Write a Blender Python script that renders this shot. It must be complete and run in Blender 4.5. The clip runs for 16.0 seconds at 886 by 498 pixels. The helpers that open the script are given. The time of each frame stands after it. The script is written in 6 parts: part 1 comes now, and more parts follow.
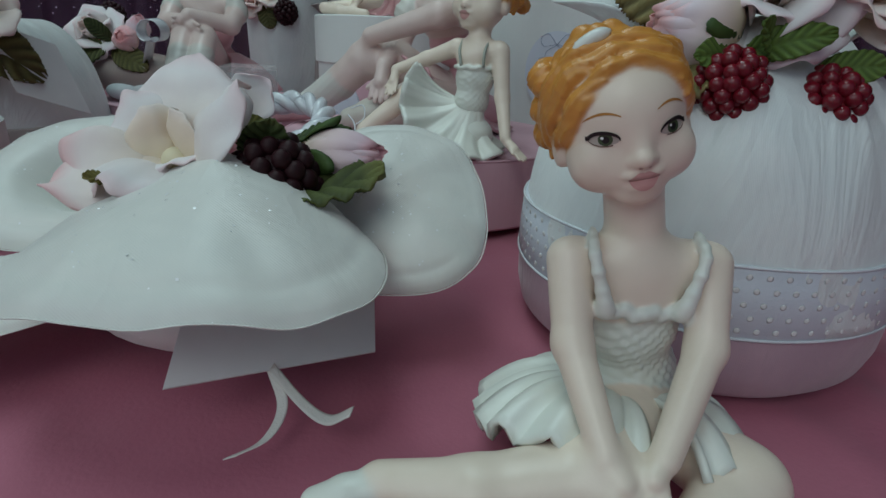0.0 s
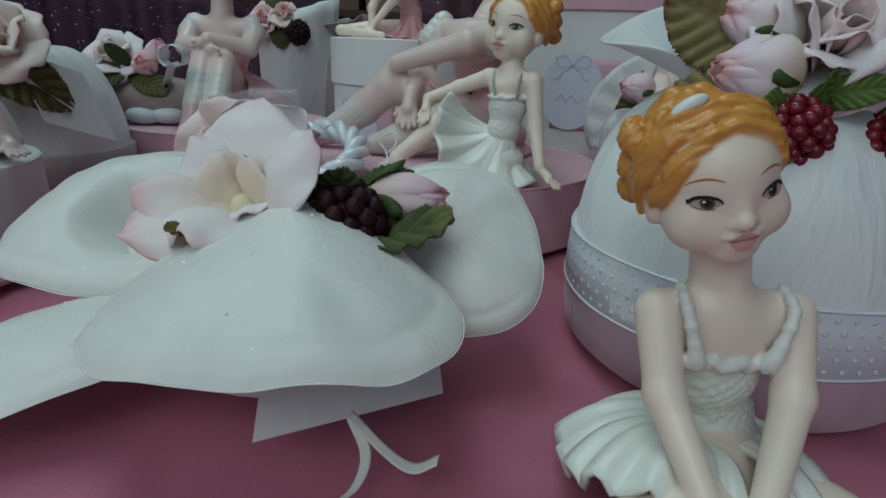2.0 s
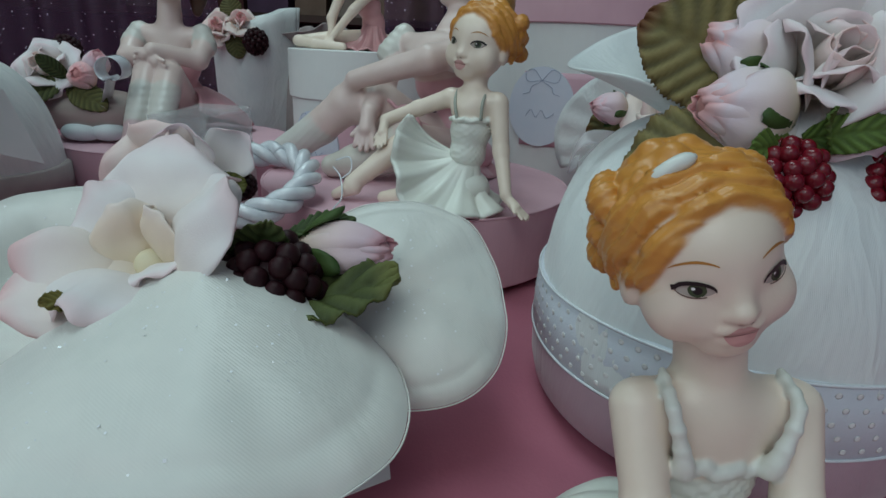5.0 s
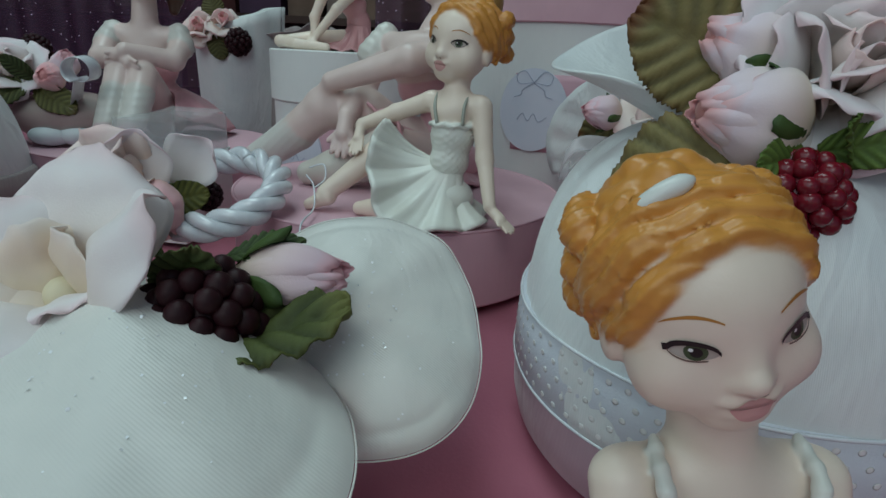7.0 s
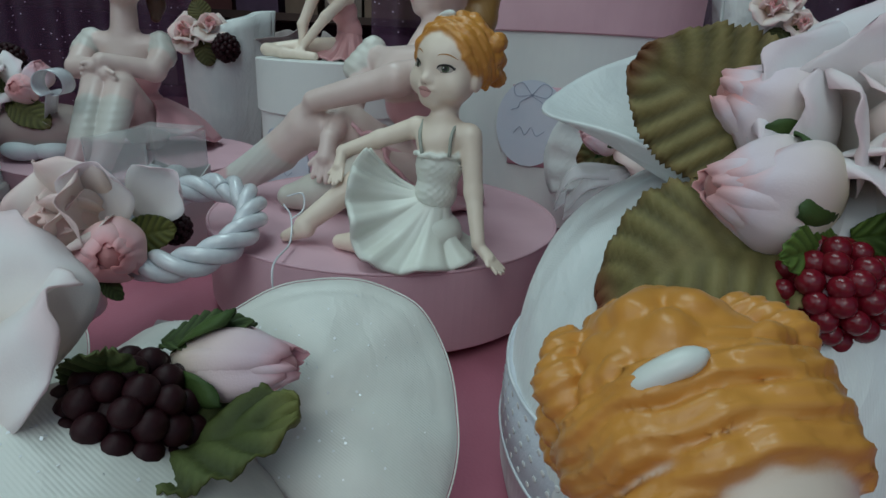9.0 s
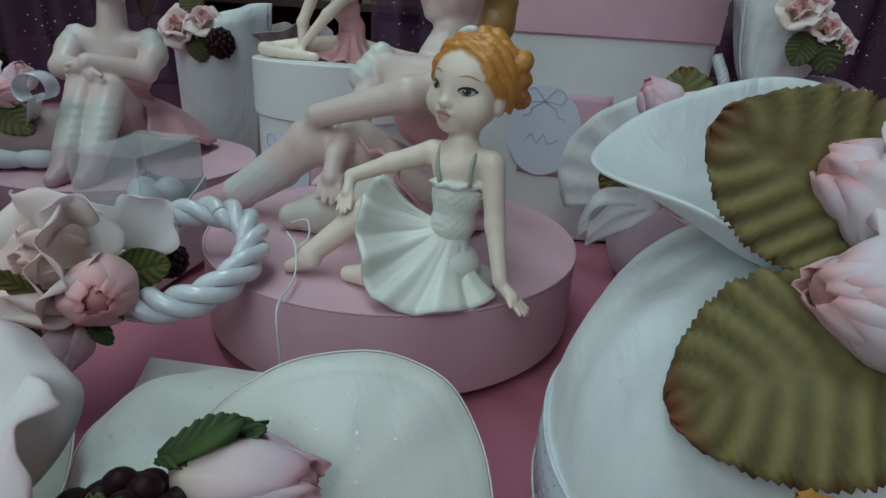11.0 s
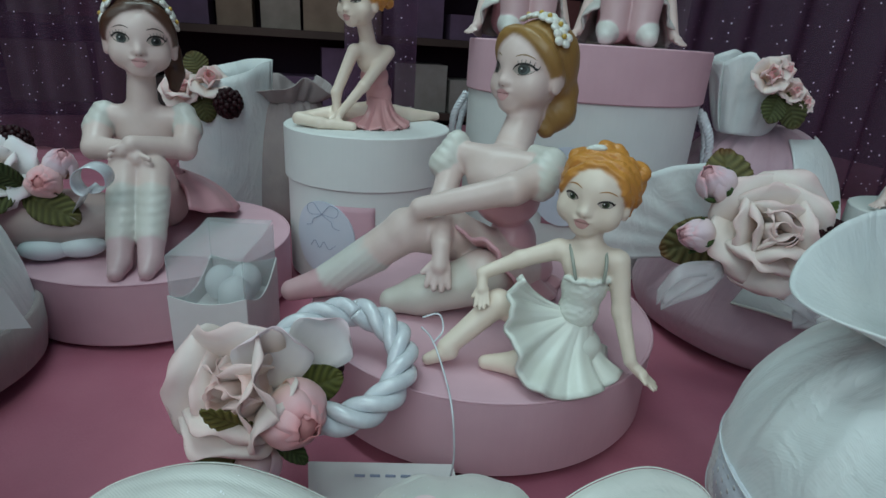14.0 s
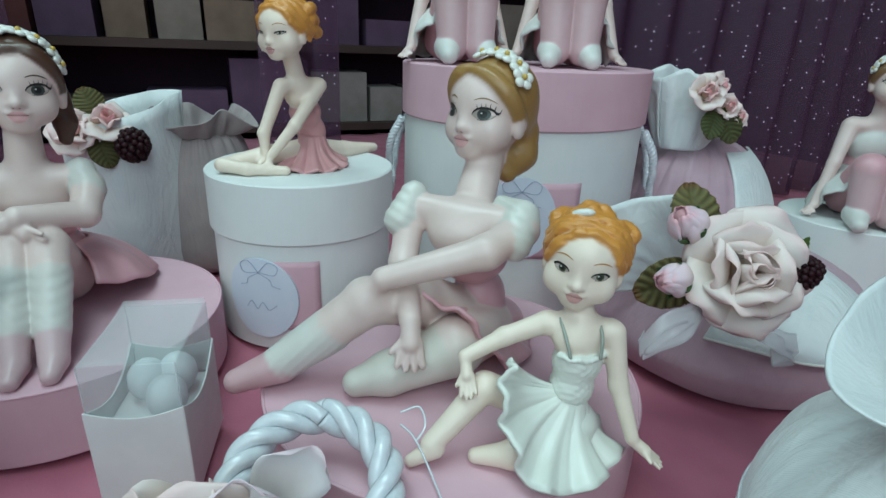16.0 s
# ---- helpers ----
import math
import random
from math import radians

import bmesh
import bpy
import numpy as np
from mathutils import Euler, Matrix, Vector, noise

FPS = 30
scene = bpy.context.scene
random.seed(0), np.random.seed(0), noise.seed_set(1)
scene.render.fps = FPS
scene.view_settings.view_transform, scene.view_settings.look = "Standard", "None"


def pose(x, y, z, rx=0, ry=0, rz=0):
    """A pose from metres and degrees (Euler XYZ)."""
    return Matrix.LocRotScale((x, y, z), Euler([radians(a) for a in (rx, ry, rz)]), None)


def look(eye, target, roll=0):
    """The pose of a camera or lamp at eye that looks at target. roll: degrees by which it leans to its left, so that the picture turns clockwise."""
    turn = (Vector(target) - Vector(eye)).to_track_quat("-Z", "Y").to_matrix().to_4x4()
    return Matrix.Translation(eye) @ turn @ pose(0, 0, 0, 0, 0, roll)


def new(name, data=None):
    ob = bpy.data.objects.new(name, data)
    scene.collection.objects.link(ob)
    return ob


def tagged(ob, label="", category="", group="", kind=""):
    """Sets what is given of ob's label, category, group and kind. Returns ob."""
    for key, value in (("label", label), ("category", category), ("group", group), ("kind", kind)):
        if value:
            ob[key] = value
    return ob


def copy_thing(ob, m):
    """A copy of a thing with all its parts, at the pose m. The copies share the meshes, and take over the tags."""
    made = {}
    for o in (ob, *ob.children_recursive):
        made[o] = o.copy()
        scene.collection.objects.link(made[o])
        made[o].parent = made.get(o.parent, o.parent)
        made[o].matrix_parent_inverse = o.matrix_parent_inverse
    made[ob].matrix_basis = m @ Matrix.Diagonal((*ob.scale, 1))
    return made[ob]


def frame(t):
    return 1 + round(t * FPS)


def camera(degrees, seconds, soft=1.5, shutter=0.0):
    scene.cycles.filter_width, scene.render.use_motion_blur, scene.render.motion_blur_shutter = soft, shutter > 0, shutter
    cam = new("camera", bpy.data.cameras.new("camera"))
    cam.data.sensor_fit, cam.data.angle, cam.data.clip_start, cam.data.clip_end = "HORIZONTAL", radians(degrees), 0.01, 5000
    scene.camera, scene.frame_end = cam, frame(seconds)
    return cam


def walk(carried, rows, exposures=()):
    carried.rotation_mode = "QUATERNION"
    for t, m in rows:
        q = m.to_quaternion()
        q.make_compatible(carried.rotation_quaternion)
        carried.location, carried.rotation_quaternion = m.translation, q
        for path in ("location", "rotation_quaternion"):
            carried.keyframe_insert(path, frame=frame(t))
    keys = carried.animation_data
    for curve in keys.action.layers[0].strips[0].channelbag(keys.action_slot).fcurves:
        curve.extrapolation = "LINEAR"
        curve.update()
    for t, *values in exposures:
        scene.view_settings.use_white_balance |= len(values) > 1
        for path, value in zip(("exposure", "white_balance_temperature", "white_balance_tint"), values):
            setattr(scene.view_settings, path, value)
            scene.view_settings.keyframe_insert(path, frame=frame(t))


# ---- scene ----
cam = camera(78.4, 16.0)
METRES, EYE, TILT, LEAN, TURN = 0.30, 0.0930, -21.0, -2.6, 0.0
ROWS = [
    (0.0, 0.0, 0.0, 0.0, 0.0, 0.0, 0.0),
    (0.5, -0.0232, -0.0133, 0.0158, 0.03, -0.02, -0.05),
    (1.0, -0.0571, -0.0178, 0.0221, -0.11, 0.0, 0.1),
    (1.5, -0.0684, -0.0135, 0.0279, -0.36, 0.27, 0.43),
    (2.0, -0.0734, -0.0079, 0.0355, -0.88, 0.71, 0.61),
    (2.5, -0.0815, 0.0067, 0.0455, -1.52, 0.7, 0.65),
    (3.0, -0.0903, 0.0137, 0.0549, -1.64, 0.76, 0.73),
    (3.5, -0.0851, 0.0246, 0.0719, -2.25, 0.79, 0.94),
    (4.0, -0.0669, 0.0343, 0.0777, -2.71, 1.01, 1.1),
    (4.5, -0.0537, 0.0484, 0.0813, -3.32, 1.03, 1.28),
    (7.0, -0.0127, 0.1236, 0.1049, -3.51, 1.25, 1.17),
    (7.5, 0.0046, 0.1294, 0.1239, -3.32, 1.4, 1.36),
    (8.0, 0.0154, 0.1392, 0.1419, -3.32, 1.56, 0.95),
    (10.5, 0.0027, 0.2314, 0.2125, -3.19, -1.22, 0.81),
    (11.0, -0.0115, 0.2361, 0.2337, -3.92, -1.12, 0.53),
    (11.5, -0.0425, 0.2376, 0.2505, -4.72, -1.42, 0.29),
    (12.0, -0.0811, 0.2265, 0.2681, -4.93, -1.26, 0.99),
    (12.5, -0.1343, 0.2123, 0.2891, -5.7, -1.23, 1.53),
    (13.0, -0.2028, 0.2044, 0.3087, -6.97, -1.23, 2.03),
    (13.5, -0.2759, 0.2043, 0.3351, -9.88, -1.19, 2.69),
    (14.0, -0.3137, 0.2083, 0.373, -13.21, -1.25, 4.08),
    (14.5, -0.341, 0.2251, 0.4011, -13.56, -1.23, 4.53),
    (15.0, -0.3116, 0.2545, 0.4349, -14.14, -1.23, 5.61),
    (15.5, -0.3194, 0.285, 0.4737, -17.61, -1.98, 6.86),
    (16.0, -0.3365, 0.3209, 0.4893, -21.36, -2.68, 8.25),
]
walk(cam, [(t, pose(0, 0, EYE, TILT, LEAN, TURN) @ pose(METRES * x, METRES * y, METRES * z, 90 + pitch, roll, yaw)) for t, x, y, z, yaw, pitch, roll in ROWS],
     [(0.0, -0.42, 6500, 10), (2.5, -0.40, 6500, 10), (3.5, -0.27, 6500, 10), (8.0, -0.37, 6500, 10), (11.0, -0.34, 6450, 9), (13.5, -0.20, 6400, 8), (15.0, 0.02, 6300, 6), (16.0, 0.33, 6200, 4)])

# ---- light ----
world = bpy.data.worlds.new("overcast_sky")
scene.world = world
world.use_nodes = True
wn = world.node_tree.nodes
sky = wn.new("ShaderNodeTexSky")
sky.sky_type, sky.sun_disc = "NISHITA", False
sky.sun_elevation, sky.sun_rotation = radians(48), radians(200)
wn["Background"].inputs[1].default_value = 0.06
world.node_tree.links.new(sky.outputs[0], wn["Background"].inputs[0])

sun_data = bpy.data.lights.new("sun", "SUN")
sun_data.energy, sun_data.angle, sun_data.color = 0.35, radians(25), (0.86, 1.0, 0.96)
sun = new("sun", sun_data)
sun.matrix_world = look((-0.6, -1.6, 1.9), (0, 0.3, 0))

# daylight that enters by the shop window's opening
win_data = bpy.data.lights.new("window_daylight", "AREA")
win_data.shape, win_data.size, win_data.size_y = "RECTANGLE", 1.7, 0.8
win_data.energy, win_data.color = 4.6, (0.69, 0.955, 1.0)
win = new("window_daylight", win_data)
win.matrix_world = look((-0.72, -0.08, 0.62), (0.0, 0.46, 0.08))

# the fluorescent tubes over the display, which show as bright streaks in the clear plastic
tube_data = bpy.data.lights.new("ceiling_tubes", "AREA")
tube_data.shape, tube_data.size, tube_data.size_y = "RECTANGLE", 1.3, 0.35
tube_data.energy, tube_data.color = 8.6, (0.70, 0.96, 0.985)
tubes = new("ceiling_tubes", tube_data)
tubes.matrix_world = look((-0.30, 0.54, 1.28), (-0.10, 0.62, 0.0))

# ---- materials ----
def nodes_of(name, rough=0.6, spec=0.35, metallic=0.0):
    m = bpy.data.materials.new(name)
    m.use_nodes = True
    n, l = m.node_tree.nodes, m.node_tree.links
    b = n["Principled BSDF"]
    b.inputs["Roughness"].default_value = rough
    b.inputs["Specular IOR Level"].default_value = spec
    b.inputs["Metallic"].default_value = metallic
    return m, n, l, b


def noise_node(n, l, scale, detail=3.0, rough=0.55, coord="Object", stretch=None):
    tc = n.new("ShaderNodeTexCoord")
    t = n.new("ShaderNodeTexNoise")
    t.inputs["Scale"].default_value, t.inputs["Detail"].default_value = scale, detail
    t.inputs["Roughness"].default_value = rough
    if stretch:
        mp = n.new("ShaderNodeMapping")
        mp.inputs["Scale"].default_value = stretch
        l.new(tc.outputs[coord], mp.inputs["Vector"])
        l.new(mp.outputs[0], t.inputs["Vector"])
    else:
        l.new(tc.outputs[coord], t.inputs["Vector"])
    return t


def mix_colors(n, l, fac, a, b):
    mx = n.new("ShaderNodeMix")
    mx.data_type = "RGBA"
    for sock, v in ((mx.inputs[0], fac), (mx.inputs[6], a), (mx.inputs[7], b)):
        if isinstance(v, (tuple, list)):
            sock.default_value = (*v, 1) if len(v) == 3 else v
        elif isinstance(v, float):
            sock.default_value = v
        else:
            l.new(v, sock)
    return mx.outputs[2]


def ramp(n, l, fac, lo, hi):
    r = n.new("ShaderNodeMapRange")
    r.inputs[1].default_value, r.inputs[2].default_value = lo, hi
    l.new(fac, r.inputs[0])
    return r.outputs[0]


def bump(n, l, b, height, strength, distance):
    bp = n.new("ShaderNodeBump")
    bp.inputs["Strength"].default_value, bp.inputs["Distance"].default_value = strength, distance
    l.new(height, bp.inputs["Height"])
    l.new(bp.outputs[0], b.inputs["Normal"])
    return bp


def surface(name, base, second, rough=0.6, spec=0.35, scale=60.0, fine=900.0, bumps=0.3, depth=0.0004, sheen=0.0, metallic=0.0, painted=False):
    """A surface of two tones in broad patches, with a fine grain; painted: its colour comes from the paint on the mesh."""
    m, n, l, b = nodes_of(name, rough, spec, metallic)
    big, small = noise_node(n, l, scale), noise_node(n, l, fine, 2.0)
    f = ramp(n, l, big.outputs[0], 0.3, 0.7)
    if painted:
        at = n.new("ShaderNodeAttribute")
        at.attribute_name = "paint"
        dark = n.new("ShaderNodeMix")
        dark.data_type, dark.blend_type = "RGBA", "MULTIPLY"
        dark.inputs[0].default_value = 1.0
        l.new(at.outputs["Color"], dark.inputs[6])
        l.new(mix_colors(n, l, f, base, second), dark.inputs[7])
        col = dark.outputs[2]
    else:
        col = mix_colors(n, l, f, base, second)
    l.new(col, b.inputs["Base Color"])
    rr = n.new("ShaderNodeMapRange")
    rr.inputs[3].default_value, rr.inputs[4].default_value = max(rough - 0.1, 0.02), min(rough + 0.1, 1)
    l.new(small.outputs[0], rr.inputs[0])
    l.new(rr.outputs[0], b.inputs["Roughness"])
    bump(n, l, b, small.outputs[0], bumps, depth)
    if sheen:
        b.inputs["Sheen Weight"].default_value = sheen
        b.inputs["Sheen Roughness"].default_value = 0.4
    return m


def fabric(name, base, second, thread=2600.0, rough=0.55, sheen=0.3, glitter=0.0, twill=True, wrinkle=0.006):
    """Woven cloth: fine diagonal threads, broad tone changes and, where asked, scattered glitter flakes."""
    m, n, l, b = nodes_of(name, rough, 0.4)
    tc = n.new("ShaderNodeTexCoord")
    wave = n.new("ShaderNodeTexWave")
    wave.inputs["Scale"].default_value, wave.inputs["Distortion"].default_value = thread / 6.28, 0.6
    wave.bands_direction = "DIAGONAL" if twill else "X"
    l.new(tc.outputs["Object"], wave.inputs["Vector"])
    big = noise_node(n, l, 45.0)
    f = ramp(n, l, big.outputs[0], 0.3, 0.7)
    col = mix_colors(n, l, f, base, second)
    b.inputs["Sheen Weight"].default_value = sheen
    if glitter:
        vo = n.new("ShaderNodeTexVoronoi")
        vo.inputs["Scale"].default_value = 420.0
        l.new(tc.outputs["Object"], vo.inputs["Vector"])
        near = n.new("ShaderNodeMath")
        near.operation = "LESS_THAN"
        near.inputs[1].default_value = 0.075*1.3
        l.new(vo.outputs["Distance"], near.inputs[0])
        sep = n.new("ShaderNodeSeparateColor")
        l.new(vo.outputs["Color"], sep.inputs[0])
        pick = n.new("ShaderNodeMath")
        pick.operation = "LESS_THAN"
        pick.inputs[1].default_value = glitter
        l.new(sep.outputs[0], pick.inputs[0])
        both = n.new("ShaderNodeMath")
        both.operation = "MULTIPLY"
        l.new(near.outputs[0], both.inputs[0])
        l.new(pick.outputs[0], both.inputs[1])
        col = mix_colors(n, l, both.outputs[0], col, (1.0, 1.0, 1.0))
        rg = n.new("ShaderNodeMapRange")
        rg.inputs[3].default_value, rg.inputs[4].default_value = rough, 0.12
        l.new(both.outputs[0], rg.inputs[0])
        l.new(rg.outputs[0], b.inputs["Roughness"])
    l.new(col, b.inputs["Base Color"])
    soft = noise_node(n, l, 140.0, 2.0)
    add = n.new("ShaderNodeMath")
    add.operation = "MULTIPLY_ADD"
    add.inputs[1].default_value = 6.0
    l.new(soft.outputs[0], add.inputs[0])
    l.new(wave.outputs["Fac"], add.inputs[2])
    fine = bump(n, l, b, add.outputs[0], 0.25, 0.00010)
    crease = noise_node(n, l, 26.0, 4.0, 0.55, "Object", (1.0, 1.0, 0.45))
    crease.inputs["Distortion"].default_value = 1.4
    ridge = n.new("ShaderNodeMath")
    ridge.operation = "PINGPONG"
    ridge.inputs[1].default_value = 0.16
    l.new(crease.outputs[0], ridge.inputs[0])
    low = n.new("ShaderNodeBump")
    low.inputs["Strength"].default_value, low.inputs["Distance"].default_value = 0.35, wrinkle
    l.new(ridge.outputs[0], low.inputs["Height"])
    l.new(low.outputs[0], fine.inputs["Normal"])
    return m


RESIN = surface("painted_resin", (1, 1, 1), (0.94, 0.93, 0.91), 0.34, 0.5, 90.0, 1200.0, 0.15, 0.0002, painted=True)
PETAL = surface("silk_petal", (1, 1, 1), (0.97, 0.95, 0.96), 0.7, 0.2, 120.0, 2400.0, 0.35, 0.0002, 0.2, painted=True)
LEAF = surface("cloth_leaf", (1, 1, 1), (0.72, 0.75, 0.7), 0.62, 0.3, 130.0, 1800.0, 0.4, 0.0003, painted=True)
SATIN = fabric("white_satin", (0.76, 0.75, 0.70), (0.67, 0.67, 0.63), 4200.0, 0.38, 0.4, 0.10, True, 0.003)
TAFFETA = fabric("white_taffeta", (0.74, 0.76, 0.75), (0.66, 0.69, 0.69), 5200.0, 0.42, 0.3, 0.0, False, 0.010)
PIPING = surface("ivory_piping", (0.74, 0.73, 0.68), (0.66, 0.65, 0.6), 0.6, 0.3, 90, 1500, 0.4)
PINKCLOTH = fabric("dusty_pink_cloth", (0.50, 0.33, 0.38), (0.42, 0.27, 0.32), 3600.0, 0.65, 0.3, 0.0, False)
TISSUE = surface("pink_tissue", (0.47, 0.155, 0.215), (0.40, 0.115, 0.175), 0.62, 0.3, 14.0, 700.0, 0.25, 0.0005, 0.15)
PINKCARD = surface("pink_card", (0.68, 0.43, 0.49), (0.62, 0.38, 0.44), 0.75, 0.2, 30.0, 1400.0, 0.3, 0.0002)
WHITECARD = surface("white_card", (0.74, 0.75, 0.73), (0.69, 0.70, 0.69), 0.7, 0.25, 26.0, 1100.0, 0.25, 0.0002)
PAPER = surface("white_paper", (0.76, 0.75, 0.74), (0.7, 0.69, 0.68), 0.75, 0.2, 50.0, 1500.0, 0.2, 0.0001)
TAGPAPER = surface("pale_blue_paper", (0.62, 0.67, 0.76), (0.66, 0.69, 0.77), 0.7, 0.25, 60.0, 1500.0, 0.2, 0.0001)
INK = surface("grey_blue_ink", (0.28, 0.33, 0.46), (0.34, 0.38, 0.5), 0.7, 0.2)
CORD = surface("silk_cord", (0.72, 0.74, 0.77), (0.62, 0.64, 0.68), 0.24, 1.0, 200.0, 3000.0, 0.12, 0.0001)
BERRY = surface("red_berry", (0.20, 0.008, 0.018), (0.11, 0.005, 0.012), 0.22, 0.5, 300.0, 900.0, 0.1)
DARKBERRY = surface("dark_berry", (0.030, 0.005, 0.008), (0.016, 0.003, 0.005), 0.55, 0.25, 300.0, 900.0, 0.2)
STEM = surface("green_stem", (0.10, 0.11, 0.025), (0.07, 0.085, 0.02), 0.6, 0.3, 200.0)
CANDY = surface("sugared_almond", (0.72, 0.77, 0.78), (0.66, 0.72, 0.74), 0.5, 0.35, 80.0, 700.0, 0.1)
BURLAP = fabric("taupe_linen", (0.36, 0.30, 0.29), (0.29, 0.24, 0.24), 2400.0, 0.8, 0.2, 0.0, False)
FLAKE = surface("silver_glitter", (0.95, 0.96, 0.97), (0.9, 0.92, 0.94), 0.14, 1.0, 50, 900, 0.05, 0.0001)
WOOD = surface("dark_shelf_wood", (0.085, 0.05, 0.04), (0.05, 0.03, 0.026), 0.6, 0.3, 6.0, 200.0, 0.3)
WALL = surface("dark_plum_wall", (0.045, 0.02, 0.035), (0.03, 0.014, 0.026), 0.8, 0.2, 4.0, 120.0, 0.2)
GOODS = surface("shelf_goods", (1, 1, 1), (0.7, 0.68, 0.66), 0.7, 0.25, 20.0, 300.0, 0.2, painted=True)


def clear_material(name, tint, clear, rough=0.04, glitter=False):
    """Thin sheer stuff: lets light straight through in part; clear is the share."""
    m, n, l, b = nodes_of(name, rough, 0.5)
    b.inputs["Base Color"].default_value = (*tint, 1)
    tr = n.new("ShaderNodeBsdfTransparent")
    mx = n.new("ShaderNodeMixShader")
    mx.inputs[0].default_value = 1 - clear
    l.new(tr.outputs[0], mx.inputs[1])
    l.new(b.outputs[0], mx.inputs[2])
    l.new(mx.outputs[0], n["Material Output"].inputs[0])
    if glitter:
        tc = n.new("ShaderNodeTexCoord")
        vo = n.new("ShaderNodeTexVoronoi")
        vo.inputs["Scale"].default_value = 170.0
        l.new(tc.outputs["Object"], vo.inputs["Vector"])
        d = n.new("ShaderNodeMath")
        d.operation = "LESS_THAN"
        d.inputs[1].default_value = 0.13
        l.new(vo.outputs["Distance"], d.inputs[0])
        sep = n.new("ShaderNodeSeparateColor")
        l.new(vo.outputs["Color"], sep.inputs[0])
        k = n.new("ShaderNodeMath")
        k.operation = "LESS_THAN"
        k.inputs[1].default_value = 0.30
        l.new(sep.outputs[0], k.inputs[0])
        f = n.new("ShaderNodeMath")
        f.operation = "MULTIPLY"
        l.new(d.outputs[0], f.inputs[0])
        l.new(k.outputs[0], f.inputs[1])
        l.new(mix_colors(n, l, f.outputs[0], tint, (0.9, 0.85, 0.95)), b.inputs["Base Color"])
        mxf = n.new("ShaderNodeMath")
        mxf.operation = "MAXIMUM"
        mxf.inputs[1].default_value = 1 - clear
        l.new(f.outputs[0], mxf.inputs[0])
        l.new(mxf.outputs[0], mx.inputs[0])
    return m


PVC = clear_material("clear_plastic", (0.75, 0.78, 0.78), 0.80, 0.05)
ORGANZA = clear_material("purple_organza", (0.10, 0.042, 0.088), 0.55, 0.6, True)
WHITENET = clear_material("white_organza", (0.75, 0.72, 0.74), 0.6, 0.5)
TAUPENET = clear_material("taupe_net", (0.45, 0.36, 0.33), 0.35, 0.6)


def let_light_through(m, share):
    """Thin cloth: part of the light that falls on it comes out behind."""
    n, l = m.node_tree.nodes, m.node_tree.links
    b = n["Principled BSDF"]
    tl = n.new("ShaderNodeBsdfTranslucent")
    l.new(b.inputs["Base Color"].links[0].from_socket, tl.inputs["Color"])
    mx = n.new("ShaderNodeMixShader")
    mx.inputs[0].default_value = share
    l.new(b.outputs[0], mx.inputs[1])
    l.new(tl.outputs[0], mx.inputs[2])
    l.new(mx.outputs[0], n["Material Output"].inputs[0])


let_light_through(PETAL, 0.25)
let_light_through(LEAF, 0.12)

# ---- mesh tools ----
ORIGIN = {}


def thing(name, loc, label, category, group="", kind=""):
    e = new(name)
    e.empty_display_size = 0.01
    e.location = loc
    ORIGIN[e] = Vector(loc)
    return tagged(e, label, category, group, kind)


def shell(name, V, F, material, parent=None, label="", smooth=True, paint=None, loc=None):
    """One mesh object from places in the world; under a parent it is stored from the parent's foot."""
    V = np.asarray(V, float)
    org = ORIGIN[parent] if parent else Vector(loc or (0, 0, 0))
    me = bpy.data.meshes.new(name)
    me.from_pydata((V - np.array(org)).tolist(), [], [list(map(int, f)) for f in F])
    me.update()
    if smooth:
        me.polygons.foreach_set("use_smooth", [True] * len(me.polygons))
    if paint is not None:
        col = np.ones((len(V), 4))
        col[:, :3] = paint
        at = me.attributes.new("paint", "FLOAT_COLOR", "POINT")
        at.data.foreach_set("color", col.ravel())
    me.materials.append(material)
    ob = new(name, me)
    if parent:
        ob.parent = parent
        ORIGIN[ob] = org
    else:
        ob.location = org
        ORIGIN[ob] = org
    if label:
        tagged(ob, label)
    return ob


def join(pieces):
    V, F, k = [], [], 0
    for v, f in pieces:
        v = np.asarray(v, float)
        V.append(v)
        F += [[i + k for i in q] for q in f]
        k += len(v)
    return np.concatenate(V), F


def lathe(profile, n=64, centre=(0, 0), wobble=None):
    """Turned form from (radius, height) pairs; radius 0 at an end closes it. wobble(angle, height) scales the radius."""
    V, F = [], []
    for r, z in profile:
        for i in range(n):
            a = 2 * math.pi * i / n
            k = wobble(a, z) if wobble else 1.0
            V.append((centre[0] + r * k * math.cos(a), centre[1] + r * k * math.sin(a), z))
    for j in range(len(profile) - 1):
        for i in range(n):
            F.append((j * n + i, j * n + (i + 1) % n, (j + 1) * n + (i + 1) % n, (j + 1) * n + i))
    if profile[0][0] > 1e-6:
        F.append(tuple(range(n - 1, -1, -1)))
    if profile[-1][0] > 1e-6:
        F.append(tuple((len(profile) - 1) * n + i for i in range(n)))
    return np.array(V), F


def spline(points, n):
    """A smooth line of n places through the given ones."""
    P = np.asarray(points, float)
    P = np.concatenate([[2 * P[0] - P[1]], P, [2 * P[-1] - P[-2]]])
    out = []
    for s in np.linspace(0, len(P) - 3 - 1e-6, n):
        i = int(s)
        t = s - i
        a, b, c, d = P[i:i + 4]
        out.append(0.5 * (2 * b + (c - a) * t + (2 * a - 5 * b + 4 * c - d) * t * t + (3 * b - a - 3 * c + d) * t ** 3))
    return np.array(out)


